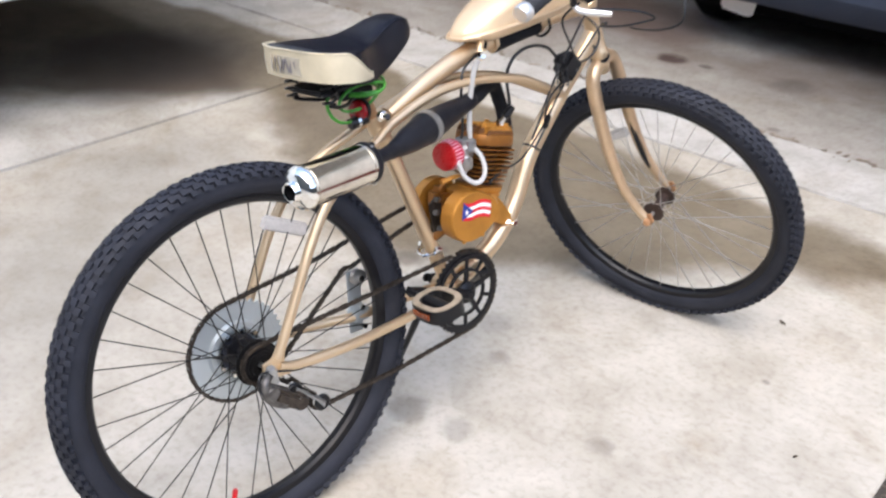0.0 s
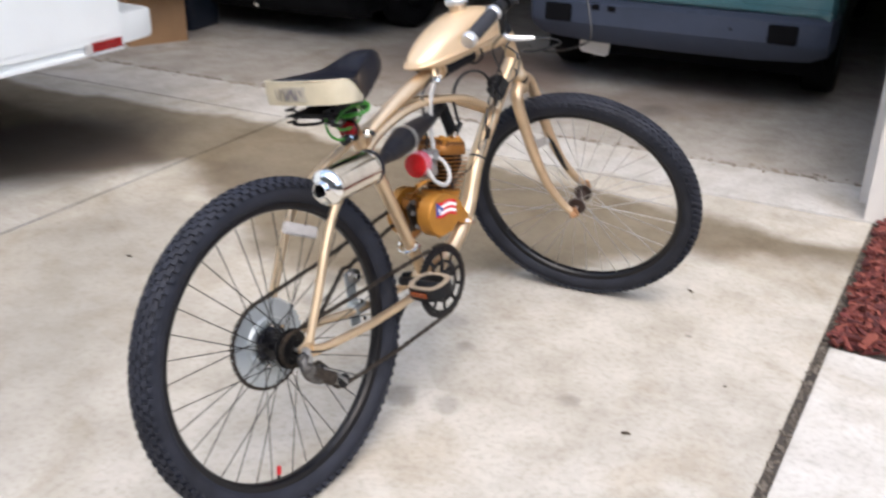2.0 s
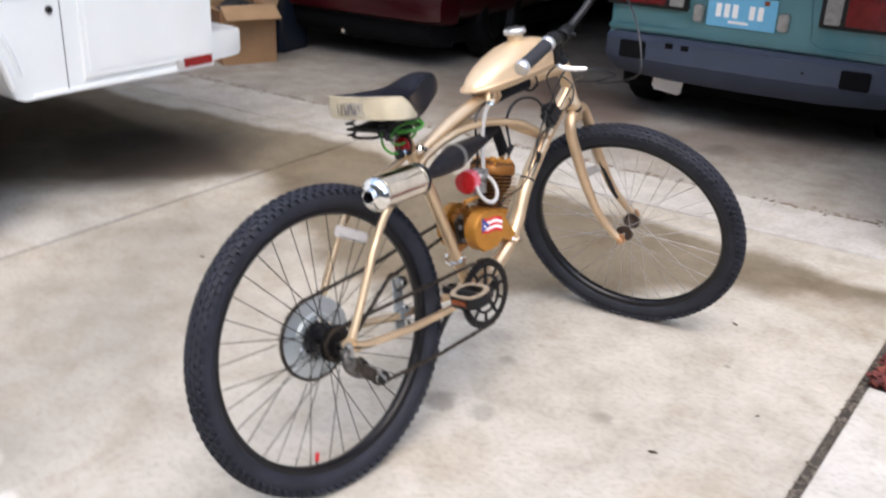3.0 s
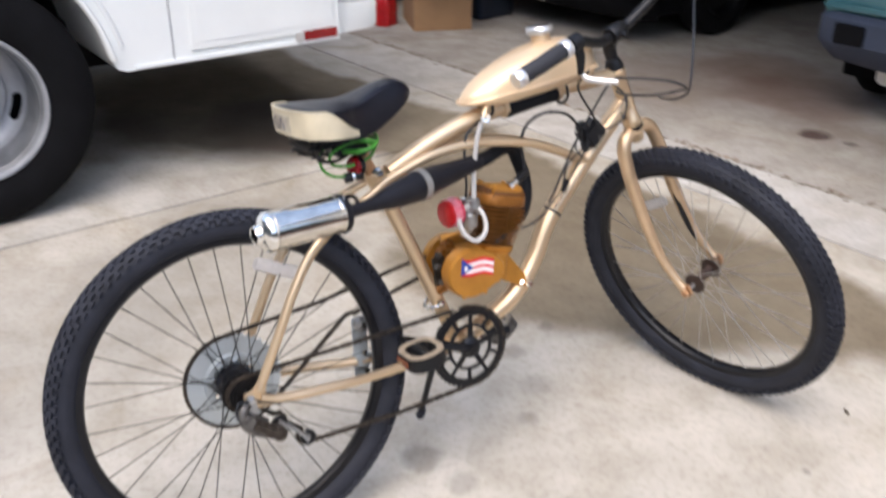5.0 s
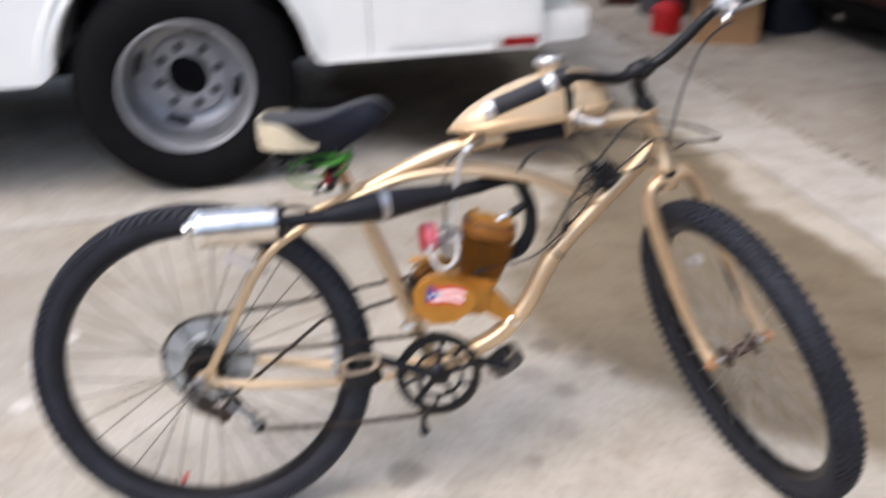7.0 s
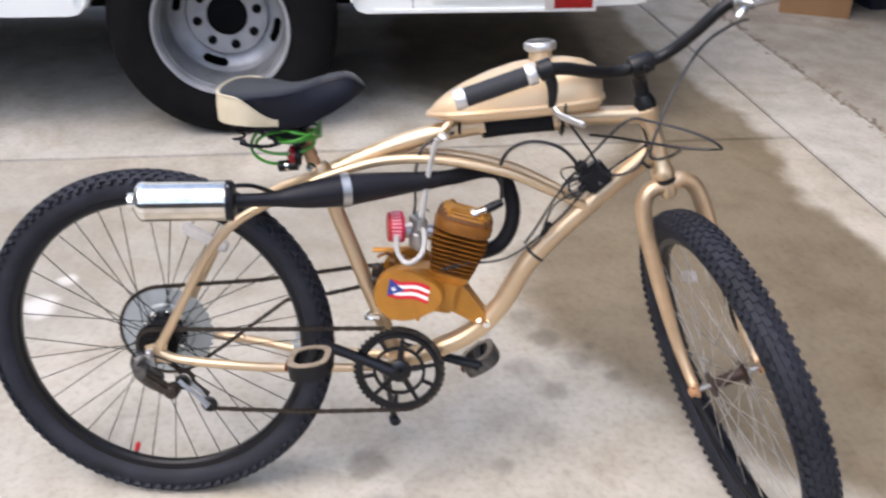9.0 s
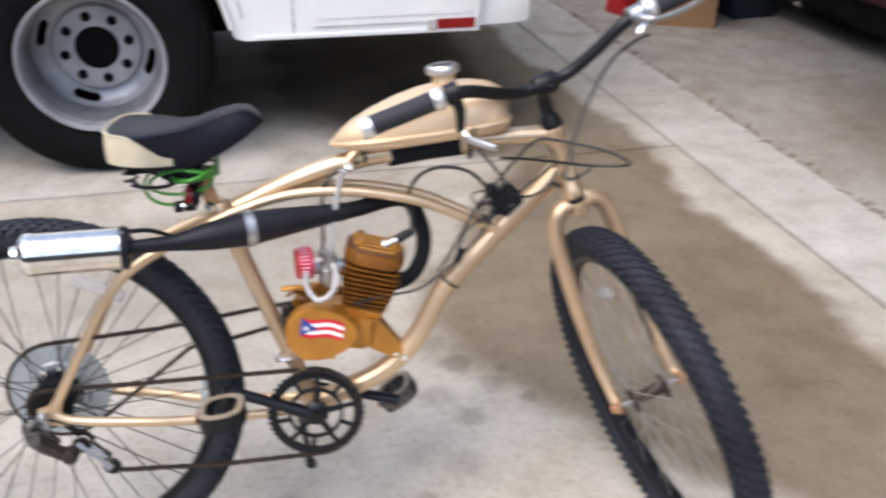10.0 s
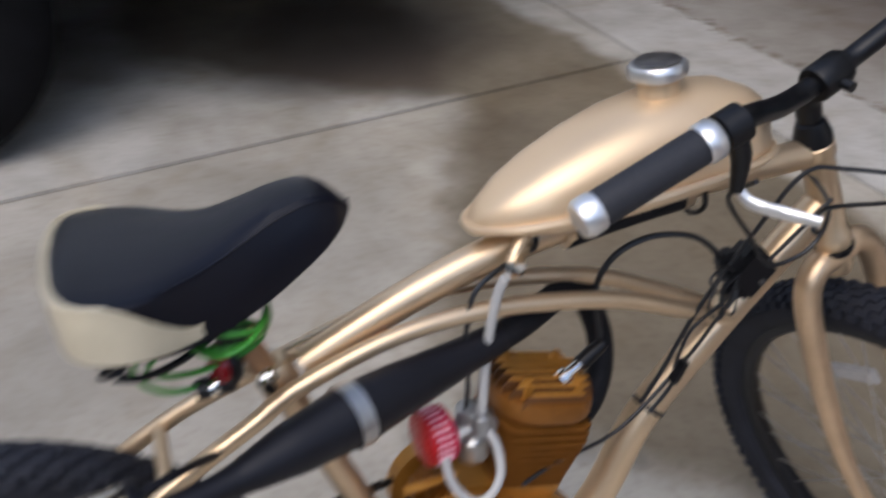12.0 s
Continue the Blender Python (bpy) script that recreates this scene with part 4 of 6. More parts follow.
engine = part("engine", box((0.128, 0.080, 0.086), (0.548, 0.002, 0.462), (0, 8, 0), 0.014), ENGINE, bicycle, "orange-gold two-stroke engine clamped in the frame")
cover = []
for k in range(40):  # pear-shaped outline of the side cover
    a = math.tau * k / 40
    c, s = math.cos(a), math.sin(a)
    stretch = 1.0 + (0.42 * max(0.0, math.cos(a + 0.18)) ** 2.2)
    cover.append((0.0565 * stretch * c, 0.053 * s))
bm = bmesh.new()
rings = []
for inset, depth in ((1.0, 0.0), (1.0, 0.026), (0.985, 0.031), (0.95, 0.034)):
    m = side_pose(0.502, -0.038, 0.468, 0)
    rings.append([m @ Vector((x * inset, y * inset, depth)) for x, y in cover])
side_cover = part("side_cover", loft(rings), ENGINE, engine, "orange-gold engine side cover")
for x, z in ((0.452, 0.484), (0.478, 0.421), (0.530, 0.420), (0.566, 0.440), (0.478, 0.512)):
    part("cover_screw", turned(((0.0, 0.0), (0.005, 0.0), (0.0045, 0.003), (0.0, 0.0035)), axis_to((x, -0.066, z), (0, -1, 0)), 10), ENGINE, side_cover)
part("sprocket_cover", box((0.044, 0.044, 0.048), (0.490, 0.012, 0.496), (0, 10, 0), 0.012), ENGINE_SHADE, engine)
part("crankcase_neck", loft([[CX @ Vector((x, y - 0.006, z)) for x, y in rounded(w, w2, 0.010)] for z, w, w2 in ((-0.060, 0.030, 0.034), (-0.040, 0.027, 0.036), (-0.014, 0.024, 0.036), (-0.006, 0.030, 0.038))]), ENGINE, engine)
for x, z in ((0.452, 0.512), (0.447, 0.486), (0.455, 0.450)):
    part("sprocket_guard_bolt", tube(((x, -0.030, z), (x - 0.010, -0.034, z + 0.004)), 0.006, 8), GRIME, engine)
part("guard_plate", prism(((-0.012, -0.035), (0.010, -0.038), (0.016, 0.020), (0.004, 0.036), (-0.014, 0.024)), side_pose(0.452, -0.014, 0.478), 0.005), CHAIN, engine)
part("left_case", turned(((0.0, 0.0), (0.060, 0.0), (0.060, 0.022), (0.052, 0.030), (0.0, 0.030)), axis_to((0.51, 0.040, 0.466), (0, 1, 0)), 28), ENGINE, engine)
part("rear_mount", tube(((0.470, -0.01, 0.440), (0.447, 0.0, 0.428)), 0.016, 12), ENGINE_SHADE, engine)
part("front_mount", loft([[(x, y * w, z) for y in (-1, 1) for z in ((z0, z1) if y < 0 else (z1, z0))] for x, w, z0, z1 in ((0.585, 0.030, 0.425, 0.500), (0.610, 0.026, 0.410, 0.482), (0.640, 0.023, 0.392, 0.440), (0.660, 0.022, 0.386, 0.412))]), ENGINE, engine, "", 30)
for s in (-1, 1):
    part("mount_nut", turned(((0.0, 0.0), (0.008, 0.0), (0.008, 0.007), (0.0, 0.008)), axis_to((0.664, 0.024 * s, 0.392), (0, s, 0)), 6), CHROME, engine)
    part("mount_nut", turned(((0.0, 0.0), (0.008, 0.0), (0.008, 0.007), (0.0, 0.008)), axis_to((0.444, 0.022 * s, 0.405), (0, s, 0)), 6), CHROME, engine)
part("frame_clamp", tube(((0.648, -0.024, 0.399), (0.660, 0.0, 0.378), (0.672, 0.024, 0.399)), 0.0055, 10), CHROME, engine)
part("seat_tube_clamp", tube(((0.452, -0.020, 0.404), (0.430, -0.020, 0.398), (0.420, 0.0, 0.394), (0.430, 0.020, 0.398), (0.452, 0.020, 0.404)), 0.004, 8), CHROME, engine)
part("cylinder_base", loft([[CX @ Vector((x, y, z)) for x, y in rounded(w, w2, 0.012)] for z, w, w2 in ((-0.040, 0.030, 0.034), (-0.014, 0.026, 0.032), (-0.003, 0.038, 0.037), (0.007, 0.040, 0.038))]), ENGINE, engine)
part("cylinder", turned(((0.0, 0.0), (0.033, 0.0), (0.032, 0.094), (0.0, 0.094)), CX, 28), FIN_GAP, engine)
for i in range(9):
    z = 0.009 + 0.0096 * i
    w = 0.0425 + 0.0115 * min(1.0, i / 6)
    part("cooling_fin", loft([[CX @ Vector((x * q, y * q, z + h)) for x, y in rounded(w, w * 0.94, 0.018)] for q, h in ((0.97, 0.0), (1.0, 0.0006), (1.0, 0.0018), (0.97, 0.0024))]), ENGINE_SHADE, engine)
head = part("cylinder_head", loft([[CX @ Vector((x * q, y * q, z)) for x, y in rounded(0.057, 0.052, 0.040)] for q, z in ((0.97, 0.095), (1.0, 0.098), (1.0, 0.110), (0.975, 0.117), (0.90, 0.119))]), ENGINE_SHADE, engine, "finned orange-gold cylinder head")
for i in range(8):  # tall ribs with rounded shoulders, highest in the middle
    y = -0.0435 + 0.0124 * i
    bend = max(0.0, abs(y) - 0.012)
    ln = 0.054 - (0.040 - math.sqrt(max(0.0, 0.040 ** 2 - bend ** 2)))
    top = 0.128 + 0.007 * (1.0 - (y / 0.045) ** 2)
    outline = [(-ln, 0.109), (-ln, top - 0.010), (-ln + 0.003, top - 0.004), (-ln + 0.010, top), (ln - 0.010, top), (ln - 0.003, top - 0.004), (ln, top - 0.010), (ln, 0.109)]
    # rib sides carry the shade of the gaps, crests keep the engine gold
    fin = part("head_fin", loft([[CX @ Vector((x * q, y + yy, 0.109 + (z - 0.109) * q)) for x, z in outline] for yy, q in ((-0.0020, 0.97), (-0.0014, 1.0), (0.0014, 1.0), (0.0020, 0.97))]), RIB_SHADE, head)
    crest = [CX @ Vector((x, y, top)) for x in (-ln + 0.007, -ln + 0.012, 0.0, ln - 0.012, ln - 0.007)]
    part("fin_crest", add_tube(bmesh.new(), crest, [0.0018, 0.0026, 0.0026, 0.0026, 0.0018], 8), ENGINE, fin, "gold crest of the fin, without the painted shade")
for x, y in ((-0.030, -0.028), (0.030, -0.028), (-0.030, 0.028), (0.030, 0.028)):
    part("head_bolt", turned(((0.0, 0.112), (0.0085, 0.112), (0.0085, 0.134), (0.0055, 0.136), (0.005, 0.140), (0.0, 0.141)), CX @ Matrix.Translation((x, y, 0)), 6), ENGINE, head)
plug = part("spark_plug", turned(((0.0, 0.0), (0.0105, 0.0), (0.0105, 0.009), (0.007, 0.011), (0.0065, 0.030), (0.0, 0.030)), axis_to((0.634, -0.024, 0.616), (0.85, 0.2, 0.3)), 12), CHROME, engine, "bright spark plug")
part("plug_boot", tube(((0.660, -0.018, 0.625), (0.676, -0.014, 0.632), (0.692, -0.012, 0.640)), [0.0085, 0.009, 0.007], 12), PLASTIC, plug)
part("intake_pipe", tube(((0.566, -0.008, 0.568), (0.552, -0.016, 0.578)), 0.013, 12), ENGINE, engine)
carb = part("carburettor", turned(((0.0, -0.030), (0.016, -0.030), (0.018, -0.026), (0.018, -0.004), (0.014, 0.0), (0.014, 0.018), (0.0155, 0.020), (0.0155, 0.032), (0.008, 0.036), (0.0, 0.036)), axis_to((0.530, -0.028, 0.585), (0, 0, 1)), 20), ALLOY, engine)
part("carburettor_throat", tube(((0.556, -0.014, 0.580), (0.500, -0.026, 0.586)), 0.015, 16), ALLOY, carb)
part("float_bowl_drain", turned(((0.0, 0.0), (0.006, 0.0), (0.006, 0.01), (0.0, 0.012)), axis_to((0.530, -0.028, 0.556), (0, 0, -1)), 8), ALLOY, carb)
AF = axis_to((0.506, -0.026, 0.594), (-1, -0.18, 0.02)) @ Matrix.Scale(0.9, 4)
filt = part("air_filter", turned(((0.0, 0.0), (0.020, 0.0), (0.033, 0.004), (0.0345, 0.010), (0.0330, 0.012), (0.0310, 0.031), (0.0, 0.031)), AF, 36), PINKRED, engine, "red cone air filter")
part("filter_end", turned(((0.0, 0.029), (0.0315, 0.029), (0.0325, 0.032), (0.0315, 0.036), (0.027, 0.038), (0.0, 0.039)), AF, 32), REDPLASTIC, filt)
for k in range(26):
    a = math.tau * k / 26
    part("filter_pleat", tube((AF @ Vector((0.0335 * math.cos(a), 0.0335 * math.sin(a), 0.011)), AF @ Vector((0.0316 * math.cos(a), 0.0316 * math.sin(a), 0.031))), 0.0013, 5), PLEAT, filt)
part("choke_arm", tube(((0.505, -0.045, 0.552), (0.470, -0.052, 0.556), (0.446, -0.050, 0.554)), [0.0035, 0.005, 0.0055], 8), ENGINE, engine)
part("clutch_arm", tube(((0.500, -0.005, 0.520), (0.470, -0.030, 0.540), (0.452, -0.035, 0.534)), 0.0032, 8), ENGINE_SHADE, engine)
# flag sticker: five wavy bands, a triangle and a star
FLAG = side_pose(0.514, -0.0725, 0.480, -11)
FW, FH = 0.078, 0.036


def flag_wave(x):
    return 0.0028 * math.sin(x / FW * math.tau * 1.15 + 0.4)


flag = None
for i in range(5):
    bm = bmesh.new()
    low, high = -FH / 2 + FH * i / 5, -FH / 2 + FH * (i + 1) / 5
    ring = []
    for k in range(15):
        x = -FW / 2 + FW * k / 14
        ring.append([FLAG @ Vector((x, yy + flag_wave(x), zz)) for yy, zz in ((low, 0.0), (high, 0.0), (high, 0.0006), (low, 0.0006))])
    ob = part("flag_sticker" if flag is None else "flag_band", loft(ring), STICK_WHITE if i % 2 else STICK_RED, flag or engine, "small red, white and blue flag sticker" if flag is None else "")
    flag = flag or ob
tri = [FLAG @ Vector((x, y + flag_wave(x), z)) for z in (0.0006, 0.0012) for x, y in ((-FW / 2, -FH / 2), (-FW / 2 + 0.030, 0.0), (-FW / 2, FH / 2))]
part("flag_triangle", loft([tri[:3], tri[3:]]), STICK_BLUE, flag)
star = [(0.0062 * (1 if k % 2 == 0 else 0.42) * math.sin(math.tau * k / 10), 0.0062 * (1 if k % 2 == 0 else 0.42) * math.cos(math.tau * k / 10)) for k in range(10)]
part("flag_star", prism(star, FLAG @ Matrix.Translation((-FW / 2 + 0.0105, flag_wave(-FW / 2 + 0.01), 0.0012)), 0.0005), STICK_WHITE, flag)

# exhaust
exhaust = part("exhaust_pipe", tube(((0.636, 0.0, 0.530), (0.682, 0.014, 0.540), (0.708, 0.028, 0.572), (0.714, 0.038, 0.615), (0.703, 0.040, 0.655), (0.688, 0.036, 0.683), (0.655, 0.020, 0.693), (0.600, -0.008, 0.688), (0.555, -0.026, 0.685)), 0.0150, 16), WRAP, bicycle, "black wrapped exhaust pipe looping over the engine")
part("expansion_chamber", tube(((0.570, -0.020, 0.686), (0.520, -0.036, 0.684), (0.450, -0.059, 0.682), (0.400, -0.076, 0.680), (0.340, -0.097, 0.677), (0.288, -0.116, 0.675), (0.262, -0.125, 0.676), (0.205, -0.143, 0.678)), [0.0160, 0.0195, 0.0265, 0.0305, 0.0250, 0.0150, 0.0125, 0.0125], 24), HEATBLACK, exhaust, "black cone-shaped exhaust chamber")
MUF = axis_to((0.209, -0.143, 0.679), (-0.985, -0.155, 0.028))
muffler = part("muffler", turned(((0.0, 0.0), (0.030, 0.0), (0.0352, 0.003), (0.0352, 0.150), (0.0, 0.150)), MUF, 40), CANCHROME, exhaust, "polished chrome muffler can")
part("muffler_front_cap", turned(((0.0, -0.006), (0.022, -0.006), (0.0345, -0.002), (0.0367, 0.002), (0.0367, 0.010), (0.0352, 0.011), (0.0, 0.011)), MUF, 40), HEATBLACK, muffler)
for d in (0.0145, 0.1435):
    part("can_bead", add_ring(bmesh.new(), 0.034, 0.0362, MUF @ Matrix.Translation((0, 0, d)), 0.003, 40), CANCHROME, muffler)
for a in (60, 180, 300):
    part("cap_rivet", turned(((0.0, 0.0), (0.0028, 0.0), (0.002, 0.0016), (0.0, 0.002)), MUF @ axis_to((0.0366 * math.cos(radians(a)), 0.0366 * math.sin(radians(a)), 0.006), (math.cos(radians(a)), math.sin(radians(a)), 0)), 8), ALLOY, muffler)
part("muffler_end", turned(((0.0, 0.148), (0.0358, 0.148), (0.0366, 0.152), (0.0354, 0.157), (0.0312, 0.163), (0.0240, 0.167), (0.0174, 0.169), (0.0162, 0.171), (0.0162, 0.177), (0.0150, 0.179), (0.0130, 0.178), (0.0124, 0.175), (0.0124, 0.150), (0.0, 0.150)), MUF, 40), CHROME, muffler, "shallow domed chrome end with a round outlet")
part("outlet_bore", turned(((0.0, 0.1505), (0.0121, 0.1505), (0.0121, 0.175)), MUF, 20), TRUCKDARK, muffler)
band_p, band_d = Vector((0.400, -0.076, 0.680)), Vector((-0.945, -0.325, -0.03)).normalized()
part("chamber_band", turned(((0.0302, -0.008), (0.0322, -0.008), (0.0322, 0.008), (0.0302, 0.008), (0.0302, -0.008)), axis_to(band_p, band_d), 32), ALLOY, exhaust, "metal strap round the exhaust chamber")
part("muffler_bracket", tube(((0.195, -0.146, 0.705), (0.24, -0.12, 0.70), (0.275, -0.06, 0.665)), 0.004, 8), HEATBLACK, exhaust)

# saddle
SEAT = ((0.174, 0.048, 0.860, 0.819), (0.180, 0.080, 0.864, 0.814), (0.192, 0.100, 0.866, 0.810), (0.214, 0.109, 0.864, 0.806), (0.238, 0.108, 0.863, 0.801), (0.262, 0.098, 0.862, 0.796), (0.286, 0.082, 0.861, 0.792), (0.312, 0.067, 0.864, 0.793),
        (0.340, 0.055, 0.872, 0.799), (0.370, 0.046, 0.881, 0.812), (0.400, 0.039, 0.884, 0.829), (0.420, 0.030, 0.874, 0.843), (0.433, 0.013, 0.861, 0.852))


def seat_ring(x, w, top, bottom):
    """A cross-section: a slightly domed top, a crisp ridge and steep, flat sides."""
    dome = min(1.0, max(0.0, (x - 0.25) / 0.12))
    rim = 0.980 - 0.175 * dome
    half_ring = [(1.0, 0.20), (1.0, 0.42), (0.55 + 0.45 * rim, 0.66), (rim + 0.018, 0.825), (rim, 0.862), (rim - 0.035, 0.885), (0.70, 0.940 + 0.005 * dome), (0.45, 0.975), (0.22, 0.995)]
    ring = [(x, -u * w, bottom + (top - bottom) * v) for u, v in half_ring] + [(x, 0.0, top)]
    ring += [(x, u * w, bottom + (top - bottom) * v) for u, v in half_ring[::-1]]
    return ring + [(x, w * 0.97, bottom), (x, w * 0.5, bottom + 0.006), (x, 0.0, bottom + 0.008), (x, -w * 0.5, bottom + 0.006), (x, -w * 0.97, bottom)]


SEAT_ENDS = ((0.1715, 0.020, 0.856, 0.822),) + SEAT + ((0.4365, 0.005, 0.858, 0.854),)
upper = curve_through([(x, w, top) for x, w, top, b2 in SEAT_ENDS], 4)
under = curve_through([(x, b2, 0.0) for x, w, top, b2 in SEAT_ENDS], 4)
saddle = part("saddle", loft([seat_ring(a.x, a.y, a.z, b2.y) for a, b2 in zip(upper, under)]), VINYL, bicycle, "wide black vinyl cruiser saddle with a cream skirt", 34)
half = [(0.172, 0.0)] + [(x, w) for x, w, t, b2 in SEAT[:7]]
trail = [(x, -w) for x, w in half[::-1]] + [(x, w) for x, w in half[1:]]
dense = curve_through([(x, y, 0) for x, y in trail], 5)
bm_rings = []
for p in dense:
    f = min(1.0, max(0.0, (p.x - 0.172) / 0.114))
    zb = 0.812 - 0.014 * f
    g = min(1.0, max(0.0, (f - 0.35) / 0.65))
    zt = max(0.862 - 0.012 * f - 0.040 * g * g * (3 - 2 * g), zb + 0.004)
    out = Vector((p.x - 0.250, p.y, 0)).normalized()
    bm_rings.append([p + out * o + Vector((0, 0, z)) for o, z in ((-0.005, zb), (0.0010, zb + 0.001), (0.0026, (zb + zt) / 2), (0.0008, zt - 0.001), (-0.005, zt))])
skirt = part("saddle_skirt", loft(bm_rings), CREAM, saddle, "cream skirt round the back of the saddle", 50)
part("saddle_piping", tube([r[3] + Vector((0, 0, 0.001)) for r in bm_rings], 0.0018, 6, 1), CREAM, saddle)
# worn dark lettering block at the back, drawn as slanted bars
for k in range(8):
    y = 0.050 - 0.0118 * k
    near = min(dense, key=lambda p: abs(p.y - y) + (10 if p.x > 0.225 else 0))
    bar_m = Matrix.Translation((near.x - 0.0022, y, 0.836)) @ Matrix.Rotation(math.atan2(near.y, 0.250 - near.x) * -1.0, 4, "Z")
    part("worn_patch", add_box(bmesh.new(), (0.0014, 0.0128, 0.030), bar_m), SCUFF, skirt, "scuffed grey patch")
    if k < 7:
        part("worn_mark", add_box(bmesh.new(), (0.0014, 0.0080 if k % 2 else 0.0060, 0.025 if k % 3 else 0.019), bar_m @ Matrix.Translation((-0.0008, -0.004, 0.0)) @ Matrix.Rotation(radians(24 if k % 2 else -20), 4, "X")), MARKGREY, skirt)
part("saddle_seam", tube([(x, -w * (0.982 - 0.175 * min(1.0, max(0.0, (x - 0.25) / 0.12))), b2 + (top - b2) * 0.865) for x, w, top, b2 in SEAT[5:12]], 0.0013, 6, 4), VINYL, saddle)
part("saddle_base", box((0.12, 0.10, 0.010), (0.255, 0, 0.787), (0, -4, 0), 0.004), PLASTIC, saddle)
for s in (-1, 1):
    coil = [(0.208 + 0.011 * math.cos(k * math.tau / 10), 0.056 * s + 0.011 * math.sin(k * math.tau / 10), 0.764 + 0.0013 * k) for k in range(36)]
    part("saddle_spring", add_tube(bmesh.new(), [Vector(q) for q in coil], 0.0026, 6), BLACKRIM, saddle)
    part("saddle_rail", tube(((0.208, 0.056 * s, 0.764), (0.232, 0.050 * s, 0.756), (0.272, 0.028 * s, 0.755), (0.33, 0.020 * s, 0.790), (0.385, 0.012 * s, 0.830)), 0.0036, 8), BLACKRIM, saddle)
seat_post = part("seat_post", tube(((0.340, 0, 0.690), (0.312, 0, 0.772)), 0.0128, 16), RUSTY, bicycle, "tarnished seat post")
part("clamp_block", box((0.060, 0.056, 0.030), (0.282, 0, 0.772), (0, -8, 0), 0.008), BLACKRIM, seat_post)
part("post_clamp", turned(((0.0, -0.026), (0.014, -0.026), (0.017, -0.022), (0.017, 0.022), (0.014, 0.026), (0.0, 0.026)), axis_to((0.310, 0, 0.764), (0, 1, 0)), 16), BLACKRIM, seat_post)
tail = part("tail_reflector", turned(((0.0, 0.0), (0.020, 0.0), (0.021, 0.004), (0.019, 0.010), (0.012, 0.014), (0.0, 0.016)), axis_to((0.300, -0.012, 0.728), (-0.93, -0.25, 0.1)), 24), LAMPRED, bicycle, "round red tail reflector under the saddle")
part("reflector_back", turned(((0.0, -0.012), (0.016, -0.012), (0.023, -0.004), (0.023, 0.003), (0.0, 0.003)), axis_to((0.300, -0.012, 0.728), (-0.93, -0.25, 0.1)), 20), PLASTIC, tail)

# drivetrain: chainwheel, cranks, pedals, chains, sprockets, derailleur
RING = side_pose(BB.x + 0.004, -0.044, BB.z)
bm = bmesh.new()
teeth = 46
outer = []
for k in range(teeth * 4):
    r = 0.0925 if k % 4 in (1, 2) else 0.0885
    outer.append((r, math.tau * k / (teeth * 4)))
for (r0, a0), (r1, a1) in zip(outer, outer[1:] + outer[:1]):
    q = [(0.0765, a0), (r0, a0), (r1, a1), (0.0765, a1)]
    lo = [bm.verts.new(RING @ Vector((r * math.cos(a), r * math.sin(a), 0.0))) for r, a in q]
    hi = [bm.verts.new(RING @ Vector((r * math.cos(a), r * math.sin(a), 0.0032))) for r, a in q]
    for f in ((lo[3], lo[2], lo[1], lo[0]), (hi[0], hi[1], hi[2], hi[3]), (lo[1], lo[2], hi[2], hi[1]), (lo[3], lo[0], hi[0], hi[3])):
        bm.faces.new(f)
bmesh.ops.remove_doubles(bm, verts=bm.verts, dist=1e-5)
chainwheel = part("chainwheel", bm, BLACKRIM, bicycle, "black pierced chainwheel", 30)
part("guard_ring", add_ring(bmesh.new(), 0.072, 0.0800, RING @ Matrix.Translation((0, 0, 0.002)), 0.005, 64), BLACKRIM, chainwheel)
part("inner_ring", add_ring(bmesh.new(), 0.046, 0.0525, RING @ Matrix.Translation((0, 0, 0.001)), 0.005, 48), BLACKRIM, chainwheel)
part("boss", turned(((0.0, 0.0), (0.024, 0.0), (0.024, 0.008), (0.016, 0.014), (0.0, 0.015)), RING, 28), BLACKRIM, chainwheel)
for k in range(10):
    rot = Matrix.Rotation(math.tau * (k + 0.3) / 10, 4, "Z")
    part("web", add_box(bmesh.new(), (0.026, 0.0085, 0.0045), RING @ rot @ Matrix.Translation((0.0625, 0, 0.0035)), 0.001), BLACKRIM, chainwheel)
    if k % 2 == 0:
        part("web", add_box(bmesh.new(), (0.032, 0.012, 0.005), RING @ rot @ Matrix.Translation((0.034, 0, 0.0035)), 0.001), BLACKRIM, chainwheel)
PED_R, PED_L = Vector((0.331, -0.062, 0.364)), Vector((0.651, 0.078, 0.258))
